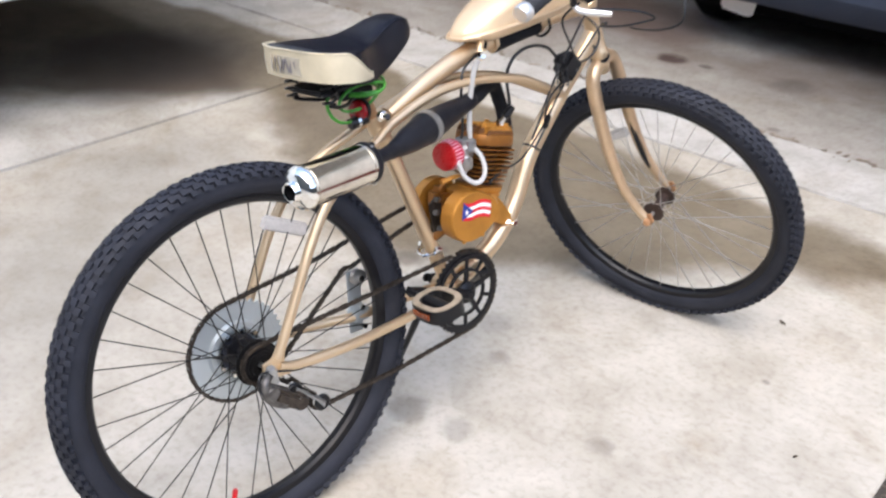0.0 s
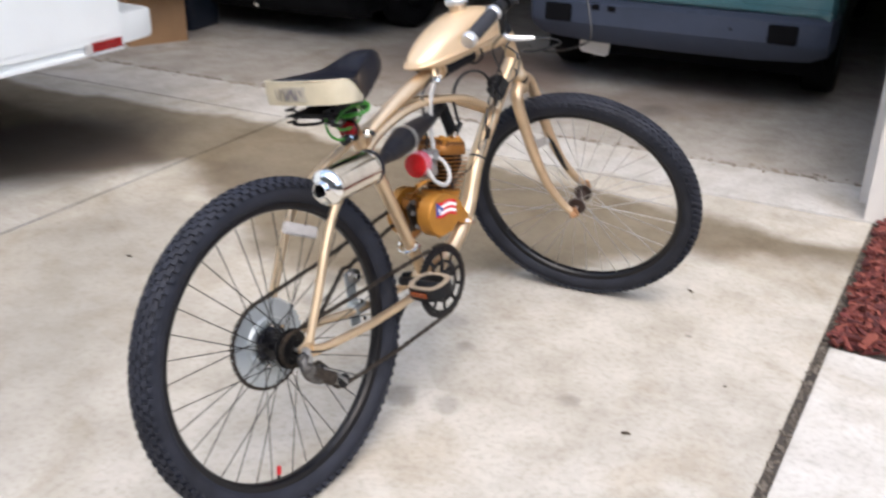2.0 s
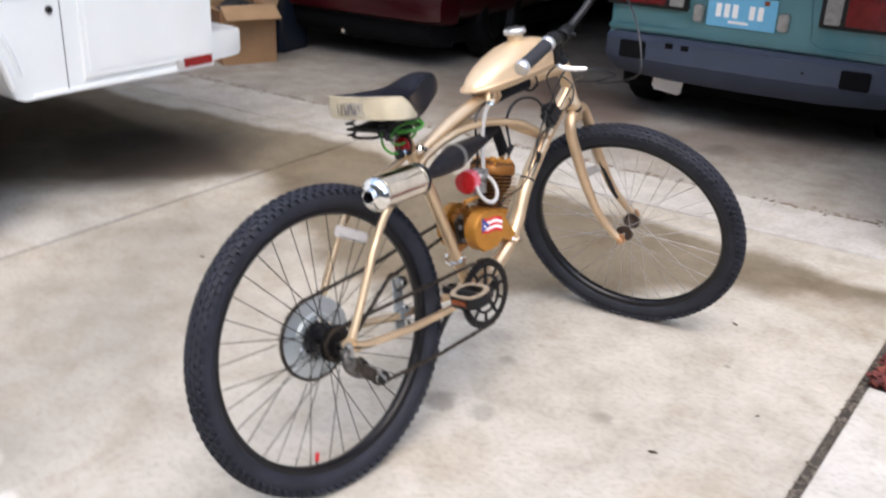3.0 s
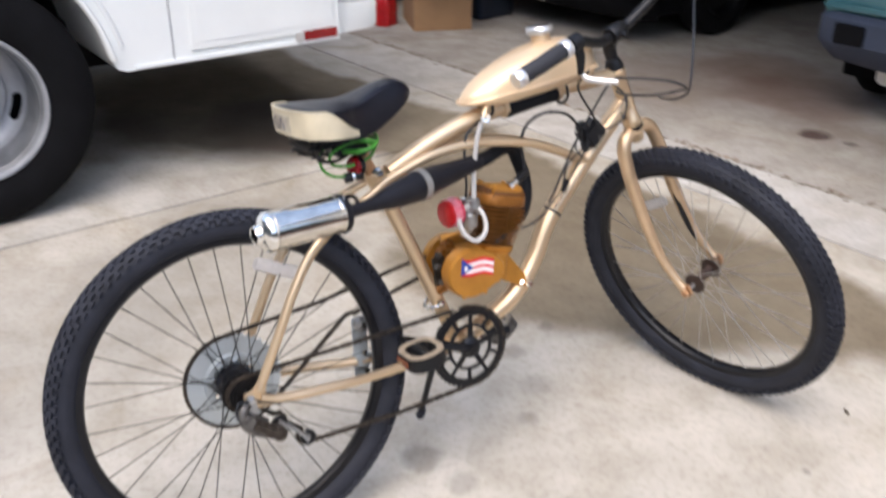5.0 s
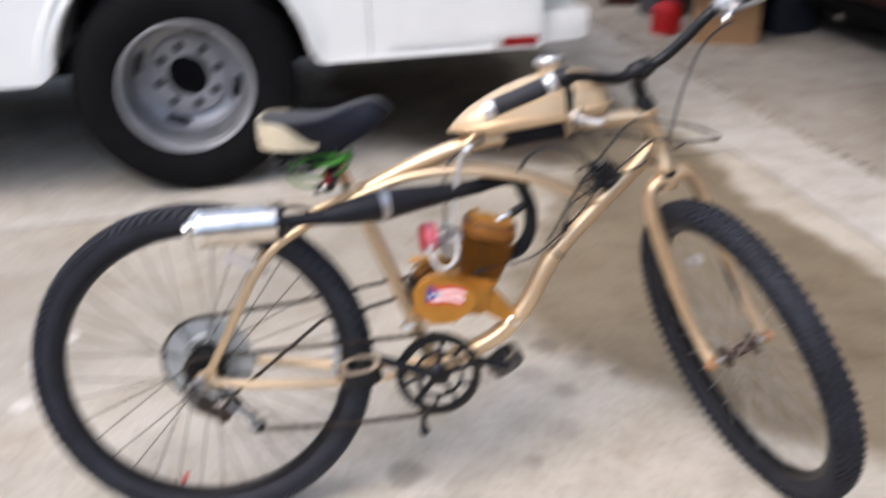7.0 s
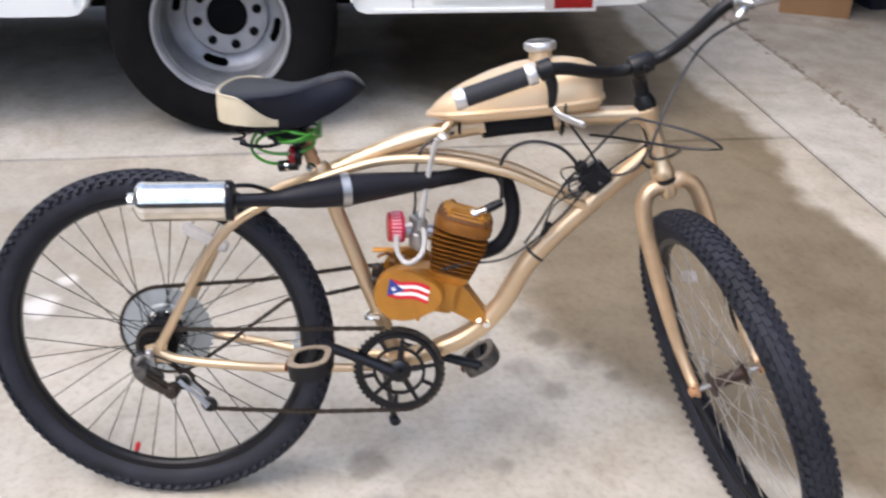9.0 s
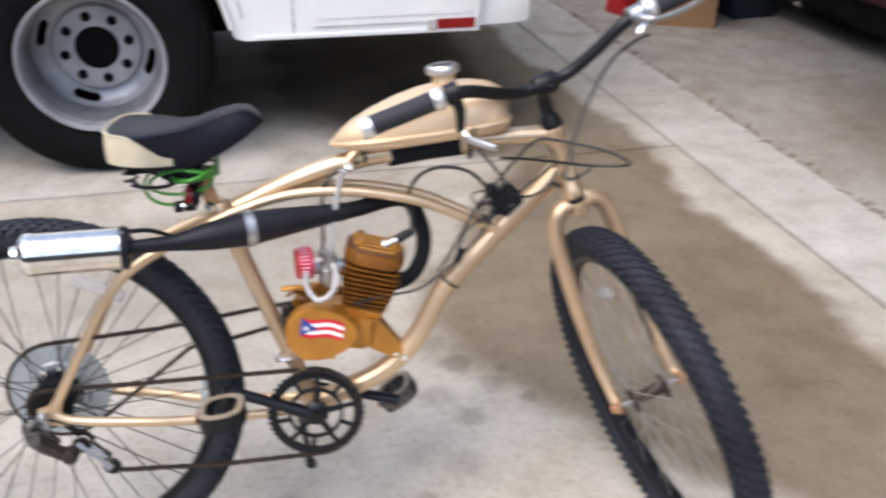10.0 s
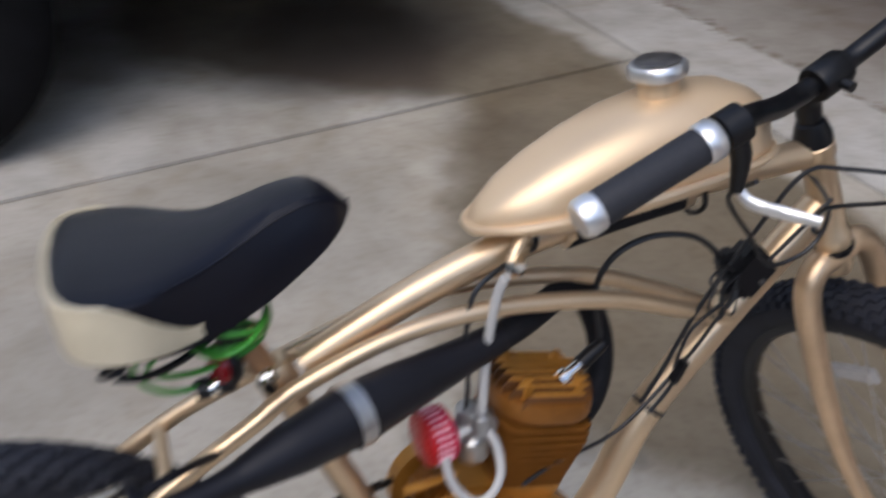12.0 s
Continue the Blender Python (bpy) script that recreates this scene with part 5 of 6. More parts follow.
for p, y in ((PED_R, -0.056), (PED_L, 0.062)):
    arm = part("crank", tube(((BB.x, y, BB.z), ((BB.x + p.x) / 2, y, (BB.z + p.z) / 2), (p.x, y - 0.004, p.z)), [0.0125, 0.0105, 0.0115], 12, 6, False, 0.7), BLACKRIM, bicycle)
    s = -1 if y < 0 else 1
    part("crank_bolt", turned(((0.0, 0.0), (0.010, 0.0), (0.010, 0.004), (0.0, 0.005)), axis_to((BB.x, y + 0.009 * s, BB.z), (0, s, 0)), 12), PLASTIC, arm)
    c = Vector((p.x, y + s * (0.088 if s < 0 else 0.050), p.z - (0.0 if s < 0 else 0.006)))
    tilt = Matrix.Translation(c) @ pose(0, 0, 0, 0, -6 if s < 0 else -32, 0)
    pedal = part("pedal", tube(((p.x, y, p.z), (p.x, y + s * (0.130 if s < 0 else 0.104), p.z)), 0.0065, 10), PLASTIC, arm, "worn black platform pedal")
    eye = [(0.047 * math.copysign(abs(math.cos(q)) ** 0.62, math.cos(q)), 0.040 * math.copysign(abs(math.sin(q)) ** 0.80, math.sin(q))) for q in [math.tau * k / 28 for k in range(28)]]
    for nm, z0, z1, wide, mat in (("pedal_cage", -0.018, 0.010, 1.0, PLASTIC if s < 0 else GRIME), ("pedal_plate", 0.0102, 0.0122, 0.98, PEDALTAN)):
        bm = bmesh.new()
        grid = [[bm.verts.new(tilt @ Vector((y2 * q * 1.02, x2 * q, z))) for x2, y2 in eye] for q, z in ((wide, z0), (wide, z1), (0.70, z1), (0.70, z0))]
        for i in range(4):
            for k in range(28):
                bm.faces.new((grid[i][k], grid[i][(k + 1) % 28], grid[(i + 1) % 4][(k + 1) % 28], grid[(i + 1) % 4][k]))
        part(nm, bm, mat, pedal)
    part("pedal_body", turned(((0.0, -0.042), (0.009, -0.042), (0.011, -0.02), (0.011, 0.02), (0.009, 0.042), (0.0, 0.042)), tilt @ axis_to((0, 0, 0), (0, 1, 0)), 16), PLASTIC, pedal)
    part("pedal_reflector", add_box(bmesh.new(), (0.003, 0.045, 0.012), tilt @ Matrix.Translation((-0.0435, 0, -0.001)), 0.0008), AMBER, pedal)


def chain(name, line, parent, label, pitch=0.0127):
    """Links laid along a line of points."""
    pts = [Vector(q) for q in line]
    bm = bmesh.new()
    total, seg = 0.0, []
    for a, b in zip(pts, pts[1:]):
        seg.append((total, a, b))
        total += (b - a).length
    n = int(total / pitch)
    for i in range(n):
        d = (i + 0.5) * pitch
        for st, a, b in reversed(seg):
            if d >= st:
                break
        u = (b - a).normalized()
        c = a + u * (d - st)
        side = Vector((0, 1, 0))
        up = u.cross(side).normalized()
        m = Matrix.Translation(c) @ Matrix((u, side, up)).transposed().to_4x4()
        gap = 0.0034 if i % 2 else 0.0021
        for s in (-1, 1):
            outl = [(0.0078 * math.copysign(min(1.0, abs(x)), x), z) for x, z in ((-1.0, -0.0022), (-0.75, -0.0042), (-0.3, -0.0030), (0.3, -0.0030), (0.75, -0.0042), (1.0, -0.0022), (1.0, 0.0022), (0.75, 0.0042), (0.3, 0.0030), (-0.3, 0.0030), (-0.75, 0.0042), (-1.0, 0.0022))]
            add_prism(bm, outl, m @ Matrix(((1, 0, 0, 0), (0, 0, -1, gap * s + 0.0006), (0, 1, 0, 0), (0, 0, 0, 1))), 0.0012)
        add_turned(bm, ((0.0, -0.0044), (0.0024, -0.0044), (0.0024, 0.0044), (0.0, 0.0044)), Matrix.Translation(c + u * pitch / 2) @ axis_to((0, 0, 0), side), 6)
    return part(name, bm, CHAIN, parent, label, 25)


def arc(cx, cz, r, a0, a1, y, n=16):
    return [(cx + r * math.cos(radians(a0 + (a1 - a0) * k / n)), y, cz + r * math.sin(radians(a0 + (a1 - a0) * k / n))) for k in range(n + 1)]


CY = -0.0435
P1, P2 = (0.052, HUB_Z - 0.075), (0.103, 0.222)  # derailleur pulleys
chain("pedal_chain", arc(BB.x, BB.z, 0.0905, 96, -84, CY, 24)+ [(0.30, CY, 0.2005), (P2[0] + 0.02, CY - 0.003, 0.2075)] + arc(P2[0], P2[1], 0.0165, -75, -250, CY + 0.004, 10)
      + arc(P1[0], P1[1], 0.0165, -20, 110, CY + 0.008, 8) + arc(0, HUB_Z, 0.036, -60, -268, CY + 0.004, 16) + [(0.20, CY + 0.002, 0.3830), (BB.x - 0.012, CY, 0.3882)], bicycle, "dark oily pedal chain")
for i, r in enumerate((0.037, 0.031, 0.026, 0.021)):
    part("rear_sprocket", add_ring(bmesh.new(), 0.010, r, axis_to((0, -0.032 - 0.0042 * i, 0), (0, -1, 0)), 0.0026, 40), COG, rear)
part("spoke_guard", add_ring(bmesh.new(), 0.016, 0.043, axis_to((0, -0.0275, 0), (0, -1, 0)), 0.0016, 40), COG, rear)
# big drive sprocket bolted to the spokes on the left
SPR = Matrix.Translation((0, 0.038, 0)) @ Matrix(((1, 0, 0, 0), (0, 0, 1, 0), (0, -1, 0, 0), (0, 0, 0, 1)))
sprocket = part("drive_sprocket", turned(((0.030, 0.004), (0.040, 0.004), (0.046, -0.006), (0.056, -0.007), (0.060, 0.0), (0.084, 0.001), (0.086, 0.003), (0.060, 0.0035), (0.046, 0.010), (0.030, 0.010), (0.030, 0.004)), SPR, 64), ZINC, rear, "zinc-plated drive sprocket bolted to the spokes")
bm = bmesh.new()
outer = [(0.0985 if k % 4 in (1, 2) else 0.0935, math.tau * k / 176) for k in range(176)]
for (r0, a0), (r1, a1) in zip(outer, outer[1:] + outer[:1]):
    q = [(0.082, a0), (r0, a0), (r1, a1), (0.082, a1)]
    lo = [bm.verts.new(SPR @ Vector((r * math.cos(a), r * math.sin(a), 0.0))) for r, a in q]
    hi = [bm.verts.new(SPR @ Vector((r * math.cos(a), r * math.sin(a), 0.0032))) for r, a in q]
    for f in ((lo[3], lo[2], lo[1], lo[0]), (hi[0], hi[1], hi[2], hi[3]), (lo[1], lo[2], hi[2], hi[1]), (lo[3], lo[0], hi[0], hi[3])):
        bm.faces.new(f)
bmesh.ops.remove_doubles(bm, verts=bm.verts, dist=1e-5)
part("sprocket_teeth", bm, ZINC, sprocket, "", 30)
for k in range(9):
    a = math.tau * k / 9
    part("sprocket_bolt", turned(((0.0, 0.0), (0.0065, 0.0), (0.0065, 0.008), (0.004, 0.012), (0.0, 0.012)), axis_to((0.043 * math.cos(a), 0.034, 0.043 * math.sin(a)), (0, -1, 0)), 6), CHROME, sprocket)
part("rubber_joint", add_ring(bmesh.new(), 0.020, 0.036, axis_to((0, 0.031, 0), (0, 1, 0)), 0.006, 40), RUBBER, sprocket)
DY = 0.040
chain("drive_chain", arc(0, HUB_Z, 0.0965, -52, -262, DY, 30) + [(0.204, DY + 0.004, 0.455), (0.404, DY + 0.006, 0.484)] + arc(0.452, 0.470, 0.019, 105, -75, DY + 0.006, 8) + [(0.404, DY + 0.006, 0.440)] + arc(0.262, 0.392, 0.020, 60, 130, DY + 0.004, 6) + [(0.099, DY, 0.296), (0.0595, DY, HUB_Z - 0.076)], bicycle, "greasy engine drive chain")
tens = part("chain_tensioner", box((0.034, 0.005, 0.135), (0.283, 0.060, 0.325), (0, 4, 0), 0.002), ZINC, bicycle, "zinc chain tensioner bracket on the stay")
part("tensioner_wheel", turned(((0.0, -0.008), (0.012, -0.008), (0.017, -0.006), (0.013, 0.0), (0.017, 0.006), (0.012, 0.008), (0.0, 0.008)), axis_to((0.288, 0.046, 0.382), (0, 1, 0)), 20), ALLOY, tens)
part("tensioner_bolt", turned(((0.0, 0.0), (0.007, 0.0), (0.007, 0.006), (0.0, 0.007)), axis_to((0.288, 0.038, 0.382), (0, -1, 0)), 6), CHROME, tens)
part("clamp_plate", box((0.040, 0.030, 0.026), (0.281, 0.050, 0.302), (0, 4, 0), 0.003), ZINC, tens)
for dz in (-0.022, 0.020):
    part("clamp_nut", turned(((0.0, 0.0), (0.006, 0.0), (0.006, 0.006), (0.0, 0.007)), axis_to((0.280, 0.034, 0.302 + dz), (0, -1, 0)), 6), CHROME, tens)
derail = part("derailleur", tube(((-0.004, -0.076, HUB_Z - 0.004), (-0.022, -0.086, HUB_Z - 0.012), (-0.020, -0.088, HUB_Z - 0.040), (0.010, -0.084, HUB_Z - 0.066), (0.040, -0.074, HUB_Z - 0.078)), [0.007, 0.009, 0.0095, 0.0105, 0.008], 12), GRIME, bicycle, "grimy dark alloy rear derailleur")
part("derailleur_link", box((0.060, 0.020, 0.026), (0.012, -0.090, HUB_Z - 0.056), (0, 38, 0), 0.006), CHAIN, derail)
part("derailleur_link", box((0.052, 0.014, 0.014), (0.004, -0.078, HUB_Z - 0.036), (0, 38, 0), 0.004), GRIME, derail)
part("hanger_plate", prism(((-0.014, 0.010), (0.010, 0.012), (0.012, -0.014), (-0.004, -0.034), (-0.022, -0.030)), side_pose(-0.002, -0.073, HUB_Z - 0.008), 0.006), ALLOY, derail)
part("pivot_knuckle", turned(((0.0, -0.012), (0.011, -0.012), (0.013, -0.009), (0.013, 0.010), (0.009, 0.013), (0.0, 0.013)), axis_to((-0.014, -0.086, HUB_Z - 0.032), (0, 1, 0)), 16), GRIME, derail)
part("pivot_knuckle", turned(((0.0, -0.014), (0.012, -0.014), (0.015, -0.010), (0.015, 0.010), (0.010, 0.014), (0.0, 0.014)), axis_to((0.040, -0.082, HUB_Z - 0.077), (0, 1, 0)), 16), CHAIN, derail)
for p, y in ((P1, -0.050), (P2, -0.0545)):
    part("pulley", turned(((0.0, -0.004), (0.014, -0.004), (0.0165, -0.002), (0.0165, 0.002), (0.014, 0.004), (0.0, 0.004)), axis_to((p[0], y, p[1]), (0, 1, 0)), 18), PLASTIC, derail)
for y in (-0.043, -0.064):
    part("pulley_cage", tube(((P1[0] - 0.004, y, P1[1] + 0.01), ((P1[0] + P2[0]) / 2 + 0.006, y, (P1[1] + P2[1]) / 2), (P2[0], y, P2[1])), [0.0055, 0.0038, 0.008], 10, 6, False, 0.2), ALLOY, derail)
part("axle_nut", turned(((0.0, 0.0), (0.0105, 0.0), (0.0105, 0.009), (0.006, 0.014), (0.0, 0.014)), axis_to((0, -0.070, HUB_Z), (0, -1, 0)), 6), ALLOY, derail)
cable("derailleur_cable", ((-0.020, -0.094, HUB_Z - 0.030), (-0.034, -0.088, HUB_Z - 0.020), (-0.020, -0.080, HUB_Z + 0.006), (0.05, -0.074, HUB_Z - 0.020), (0.10, -0.070, 0.318)), 0.0022)
# kickstand to the left
kick = part("kickstand", tube(((0.448, 0.030, 0.262), (0.452, 0.060, 0.235), (0.455, 0.118, 0.148), (0.457, 0.178, 0.056)), [0.010, 0.0085, 0.0075, 0.0075], 12), BLACKRIM, bicycle, "black kickstand leg")
part("kickstand_foot", tube(((0.456, 0.164, 0.072), (0.457, 0.181, 0.0515), (0.463, 0.190, 0.0485)), [0.0105, 0.011, 0.009], 12), RUBBER, kick)

# green cable lock looped round the seat post
lock = thing("cable_lock", "green coiled cable lock hung round the seat post", "cable lock", BIKE)
r3 = random.Random(3)
for k in range(6):
    ph, tilt_a = r3.uniform(0, 6.28), r3.uniform(-0.22, 0.22)
    cx, cz, ra, rb = 0.290 + r3.uniform(-0.008, 0.012), 0.760 + r3.uniform(-0.006, 0.012), 0.046 + r3.uniform(-0.010, 0.006), 0.026 + r3.uniform(-0.010, 0.004)
    if k == 0:
        cx, cz, ra, rb = 0.272, 0.752, 0.050, 0.036
    pts = []
    for j in range(14):
        t = math.tau * j / 14 + ph
        if k < 2:
            pts.append((cx + ra * math.cos(t), -0.016 - 0.016 * k + 0.012 * math.sin(t + 1 + k), cz + rb * math.sin(t)))
        else:
            pts.append((0.308 + 0.040 * math.cos(t), (0.046 + 0.004 * k) * math.sin(t), 0.758 + 0.004 * k + tilt_a * 0.05 * math.sin(t) + 0.16 * tilt_a * math.cos(t) * 0.3))
    part("cable_loop", tube(pts, 0.0030, 8, 5, True), GREEN, lock)
part("lock_body", tube(((0.270, -0.018, 0.710), (0.306, -0.022, 0.714)), 0.0105, 14), PLASTIC, lock, "black barrel of the lock")
part("lock_ring", tube(((0.284, -0.0196, 0.7116), (0.290, -0.0202, 0.7122)), 0.0112, 14), CHROME, lock)


# ---- white service truck ----
truck = thing("service_truck", "white utility truck with a compartment body parked on the driveway", "truck", pose(-1.914, -0.048, 0) @ Matrix.Scale(0.97, 4))
YZ = Matrix(((0, 0, -1, 0), (1, 0, 0, 0), (0, 1, 0, 0), (0, 0, 0, 1)))  # outline (y, z), thickness to -x
arch = [(-0.538 - 0.488 * math.cos(radians(a)), 0.46 + 0.510 * math.sin(radians(a))) for a in range(8, 173, 8)]
# body top is unseen, raised to shade the ground beside the truck
outline = [(0.872, 0.480), (0.872, 2.30), (-2.3, 2.30), (-2.3, 0.483), (-1.095, 0.483), (-1.060, 0.490), (-1.036, 0.510)] + arch + [(-0.050, 0.515), (-0.038, 0.492), (-0.004, 0.480)]
body = part("compartment_body", prism(outline, YZ, 2.15), TRUCKWHITE, truck, "white compartment body with rounded wheel arches", 30)
part("arch_lip", tube([(0.004, y, z) for y, z in [(-1.028, 0.53)] + arch + [(-0.050, 0.53)]], 0.020, 10, 2, False, 0.6), TRUCKWHITE, body)
for y0, y1 in ((0.238, 0.840),):
    bm = box((0.010, y1 - y0, 1.10), (0.004, (y0 + y1) / 2, 0.522 + 0.55), (0, 0, 0), 0.004)
    door = part("compartment_door", bm, TRUCKWHITE, body, "white compartment door")
    part("door_inset", box((0.006, y1 - y0 - 0.05, 1.04), (0.0085, (y0 + y1) / 2, 0.54 + 0.53), (0, 0, 0), 0.003), TRUCKWHITE, door)
part("arch_flare", tube([(0.001, -0.538 + (y + 0.538) * 1.10, 0.46 + (z - 0.46) * 1.10) for y, z in arch], 0.014, 8, 2, False, 0.5), TRUCKWHITE, body)
part("door_seam", box((0.003, 0.004, 1.26), (0.0005, 0.172, 1.128)), RIMDARK, body)
part("lower_rail", box((0.012, 0.840, 0.018), (0.005, 0.443, 0.492), (0, 0, 0), 0.004), TRUCKWHITE, body)
latch = part("latch_recess", loft([[(x, 0.022 + u * q, 0.930 + v * q) for u, v in rounded(0.0925, 0.075, 0.03)] for x, q in ((-0.003, 1.0), (0.008, 1.0), (0.010, 0.97))]), PLASTIC, body, "black recessed paddle latch")
part("latch_paddle", box((0.010, 0.10, 0.07), (0.008, 0.022, 0.925), (0, 0, 0), 0.012), LATCH_REFLEX, latch)
for k in range(8):
    a = math.tau * (k + 0.5) / 8
    part("latch_screw", turned(((0.0, 0.0), (0.0045, 0.0), (0.003, 0.003), (0.0, 0.003)), axis_to((0.010, 0.022 + 0.080 * max(-1, min(1, 1.3 * math.cos(a))), 0.930 + 0.063 * max(-1, min(1, 1.3 * math.sin(a)))), (1, 0, 0)), 8), ALLOY, latch)
part("lock_cylinder", turned(((0.0, 0.0), (0.014, 0.0), (0.014, 0.006), (0.010, 0.010), (0.0, 0.010)), axis_to((0.0, 0.128, 0.795), (1, 0, 0)), 18), PLASTIC, body)
reflector = part("side_reflector", box((0.005, 0.150, 0.038), (0.0125, 0.779, 0.516), (0, 0, 0), 0.001), LAMPRED, body, "red and white side reflector strip")
part("reflector_white", box((0.0052, 0.035, 0.038), (0.0125, 0.688, 0.512), (0, 0, 0), 0.001), REFLECT, reflector)
step = part("rear_bumper", loft([[(x, y, z) for y, z in ((0.868, 0.484), (1.093 + d, 0.490), (1.105 + d, 0.502), (1.105 + d, 0.596), (1.093 + d, 0.606), (0.868, 0.612))] for x, d in ((-0.055, -0.06), (-0.075, -0.01), (-0.12, 0.0), (-1.95, 0.0))]), TRUCKWHITE, truck, "white step bumper")
part("chassis", box((1.0, 4.6, 0.20), (-1.05, -1.6, 0.47)), TRUCKDARK, truck)
# black boxes added to stop light passing under the truck
part("light_block_rear", box((0.6, 0.62, 0.12), (-1.25, 0.42, 0.37), (0, 0, 0), 0.04), TRUCKDARK, truck)
part("light_block_front", box((0.5, 1.2, 0.30), (-1.55, -1.75, 0.38), (0, 0, 0), 0.03), TRUCKDARK, truck)
part("underbody", box((1.0, 2.9, 0.05), (-1.075, -0.72, 0.475)), TRUCKDARK, truck)
part("wheel_well", box((0.02, 1.0, 0.5), (-0.62, -0.56, 0.68)), TRUCKDARK, truck)
part("rear_axle", tube(((-0.40, -0.56, 0.43), (-1.75, -0.56, 0.43)), 0.06, 12), TRUCKDARK, truck)


def truck_wheel(m, deep=True):
    tyre_prof = ((0.248, -0.012), (0.272, -0.002), (0.300, 0.008), (0.345, 0.012), (0.385, 0.004), (0.412, -0.014), (0.424, -0.034), (0.430, -0.060), (0.430, -0.095), (0.422, -0.098), (0.422, -0.104), (0.430, -0.107), (0.430, -0.150), (0.422, -0.153),
                 (0.422, -0.159), (0.430, -0.162), (0.430, -0.19), (0.412, -0.235), (0.36, -0.25), (0.30, -0.25), (0.255, -0.235))
    wheel = part("wheel", turned(tyre_prof, m, 64), TRUCKTYRE, truck, "large black truck tyre on a dished silver rim")
    bm = turned(((0.238, -0.030), (0.243, -0.012), (0.248, 0.0), (0.256, 0.002), (0.260, -0.006), (0.258, -0.014), (0.250, -0.016)), m, 72)
    rim = part("rim", bm, TRUCKRIM, wheel, "dished silver rim")
    part("rim_barrel", turned(((0.243, -0.014), (0.236, -0.026), (0.231, -0.032), (0.234, -0.046), (0.229, -0.080), (0.226, -0.130), (0.223, -0.166)), m, 72), RIMDARK, rim)
    bm = bmesh.new()
    levels = ((0.223, -0.166), (0.216, -0.182), (0.210, -0.190), (0.205, -0.195), (0.197, -0.201), (0.188, -0.206), (0.181, -0.209), (0.174, -0.211), (0.166, -0.212), (0.159, -0.198), (0.154, -0.194), (0.080, -0.194))
    n = 160
    grid = [[bm.verts.new(m @ Vector((r * math.cos(math.tau * k / n), r * math.sin(math.tau * k / n), h))) for k in range(n)] for r, h in levels]
    for i in range(len(levels) - 1):
        for k in range(n):
            slot = abs((k + 15.5) % 40 - 6.5)  # four long hand holes
            if 2 <= i <= 5 and slot < (5.2 if i in (2, 5) else 6.9):
                continue
            bm.faces.new((grid[i][k], grid[i][(k + 1) % n], grid[i + 1][(k + 1) % n], grid[i + 1][k]))
    part("disc", bm, TRUCKRIM, rim)
    part("rim_back", turned(((0.0, -0.275), (0.215, -0.275), (0.219, -0.255)), m, 40), TRUCKDARK, rim)
    part("hub_cap", turned(((0.0, -0.188), (0.066, -0.188), (0.079, -0.196), (0.082, -0.240)), m, 28), TRUCKDARK, rim)
    for k in range(8):
        a = math.tau * (k + 0.25) / 8
        nut = m @ Matrix.Translation((0.119 * math.cos(a), 0.119 * math.sin(a), -0.1935))
        # black collar paints in the dark hole round the recessed nut
        part("lug_nut", turned(((0.0, 0.0), (0.0185, 0.0), (0.0185, 0.003), (0.0135, 0.004), (0.0130, 0.016), (0.008, 0.020), (0.0, 0.020)), nut, 12), TRUCKDARK, rim)
    return wheel


TO_X = Matrix(((0, 0, 1, 0), (0, 1, 0, 0), (-1, 0, 0, 0), (0, 0, 0, 1)))
AWAY = Matrix(((0, 0, -1, 0), (0, 1, 0, 0), (1, 0, 0, 0), (0, 0, 0, 1)))
truck_wheel(Matrix.Translation((0.006, -0.548, 0.43)) @ TO_X)
truck_wheel(Matrix.Translation((-2.065, -0.56, 0.43)) @ AWAY)
part("inner_tyre", turned(((0.255, -0.01), (0.300, 0.004), (0.385, 0.002), (0.424, -0.03), (0.430, -0.07), (0.430, -0.18), (0.41, -0.22), (0.30, -0.24), (0.255, -0.235)), Matrix.Translation((-0.375, -0.56, 0.43)) @ TO_X, 48), TRUCKTYRE, truck)
truck_wheel(Matrix.Translation((-0.10, -4.0, 0.43)) @ TO_X)
truck_wheel(Matrix.Translation((-2.05, -4.0, 0.43)) @ AWAY)
cab_line = [(-2.36, 0.62), (-2.36, 2.05), (-2.55, 2.18), (-3.3, 2.16), (-3.75, 1.50), (-4.85, 1.32), (-4.98, 1.15), (-5.0, 0.62), (-4.56, 0.58)] + [(-4.0 - 0.50 * math.cos(radians(a)), 0.50 + 0.47 * math.sin(radians(a))) for a in range(10, 171, 16)] + [(-3.44, 0.55)]
cab = part("cab", prism(cab_line, Matrix.Translation((-0.08, 0, 0)) @ YZ, 1.98), TRUCKWHITE, truck, "white truck cab", 30)
part("cab_window", prism([(-2.52, 1.45), (-2.52, 1.98), (-3.25, 1.98), (-3.56, 1.45)], Matrix.Translation((-0.074, 0, 0)) @ YZ, 1.992), GLASSDARK, cab)


# ---- cars in the garage ----
def car_ring(y, w, z0, z1, r=0.09):
    return [(x, y, (z0 + z1) / 2 + zz) for x, zz in rounded(w, (z1 - z0) / 2, min(r, (z1 - z0) / 2.1), 4)]


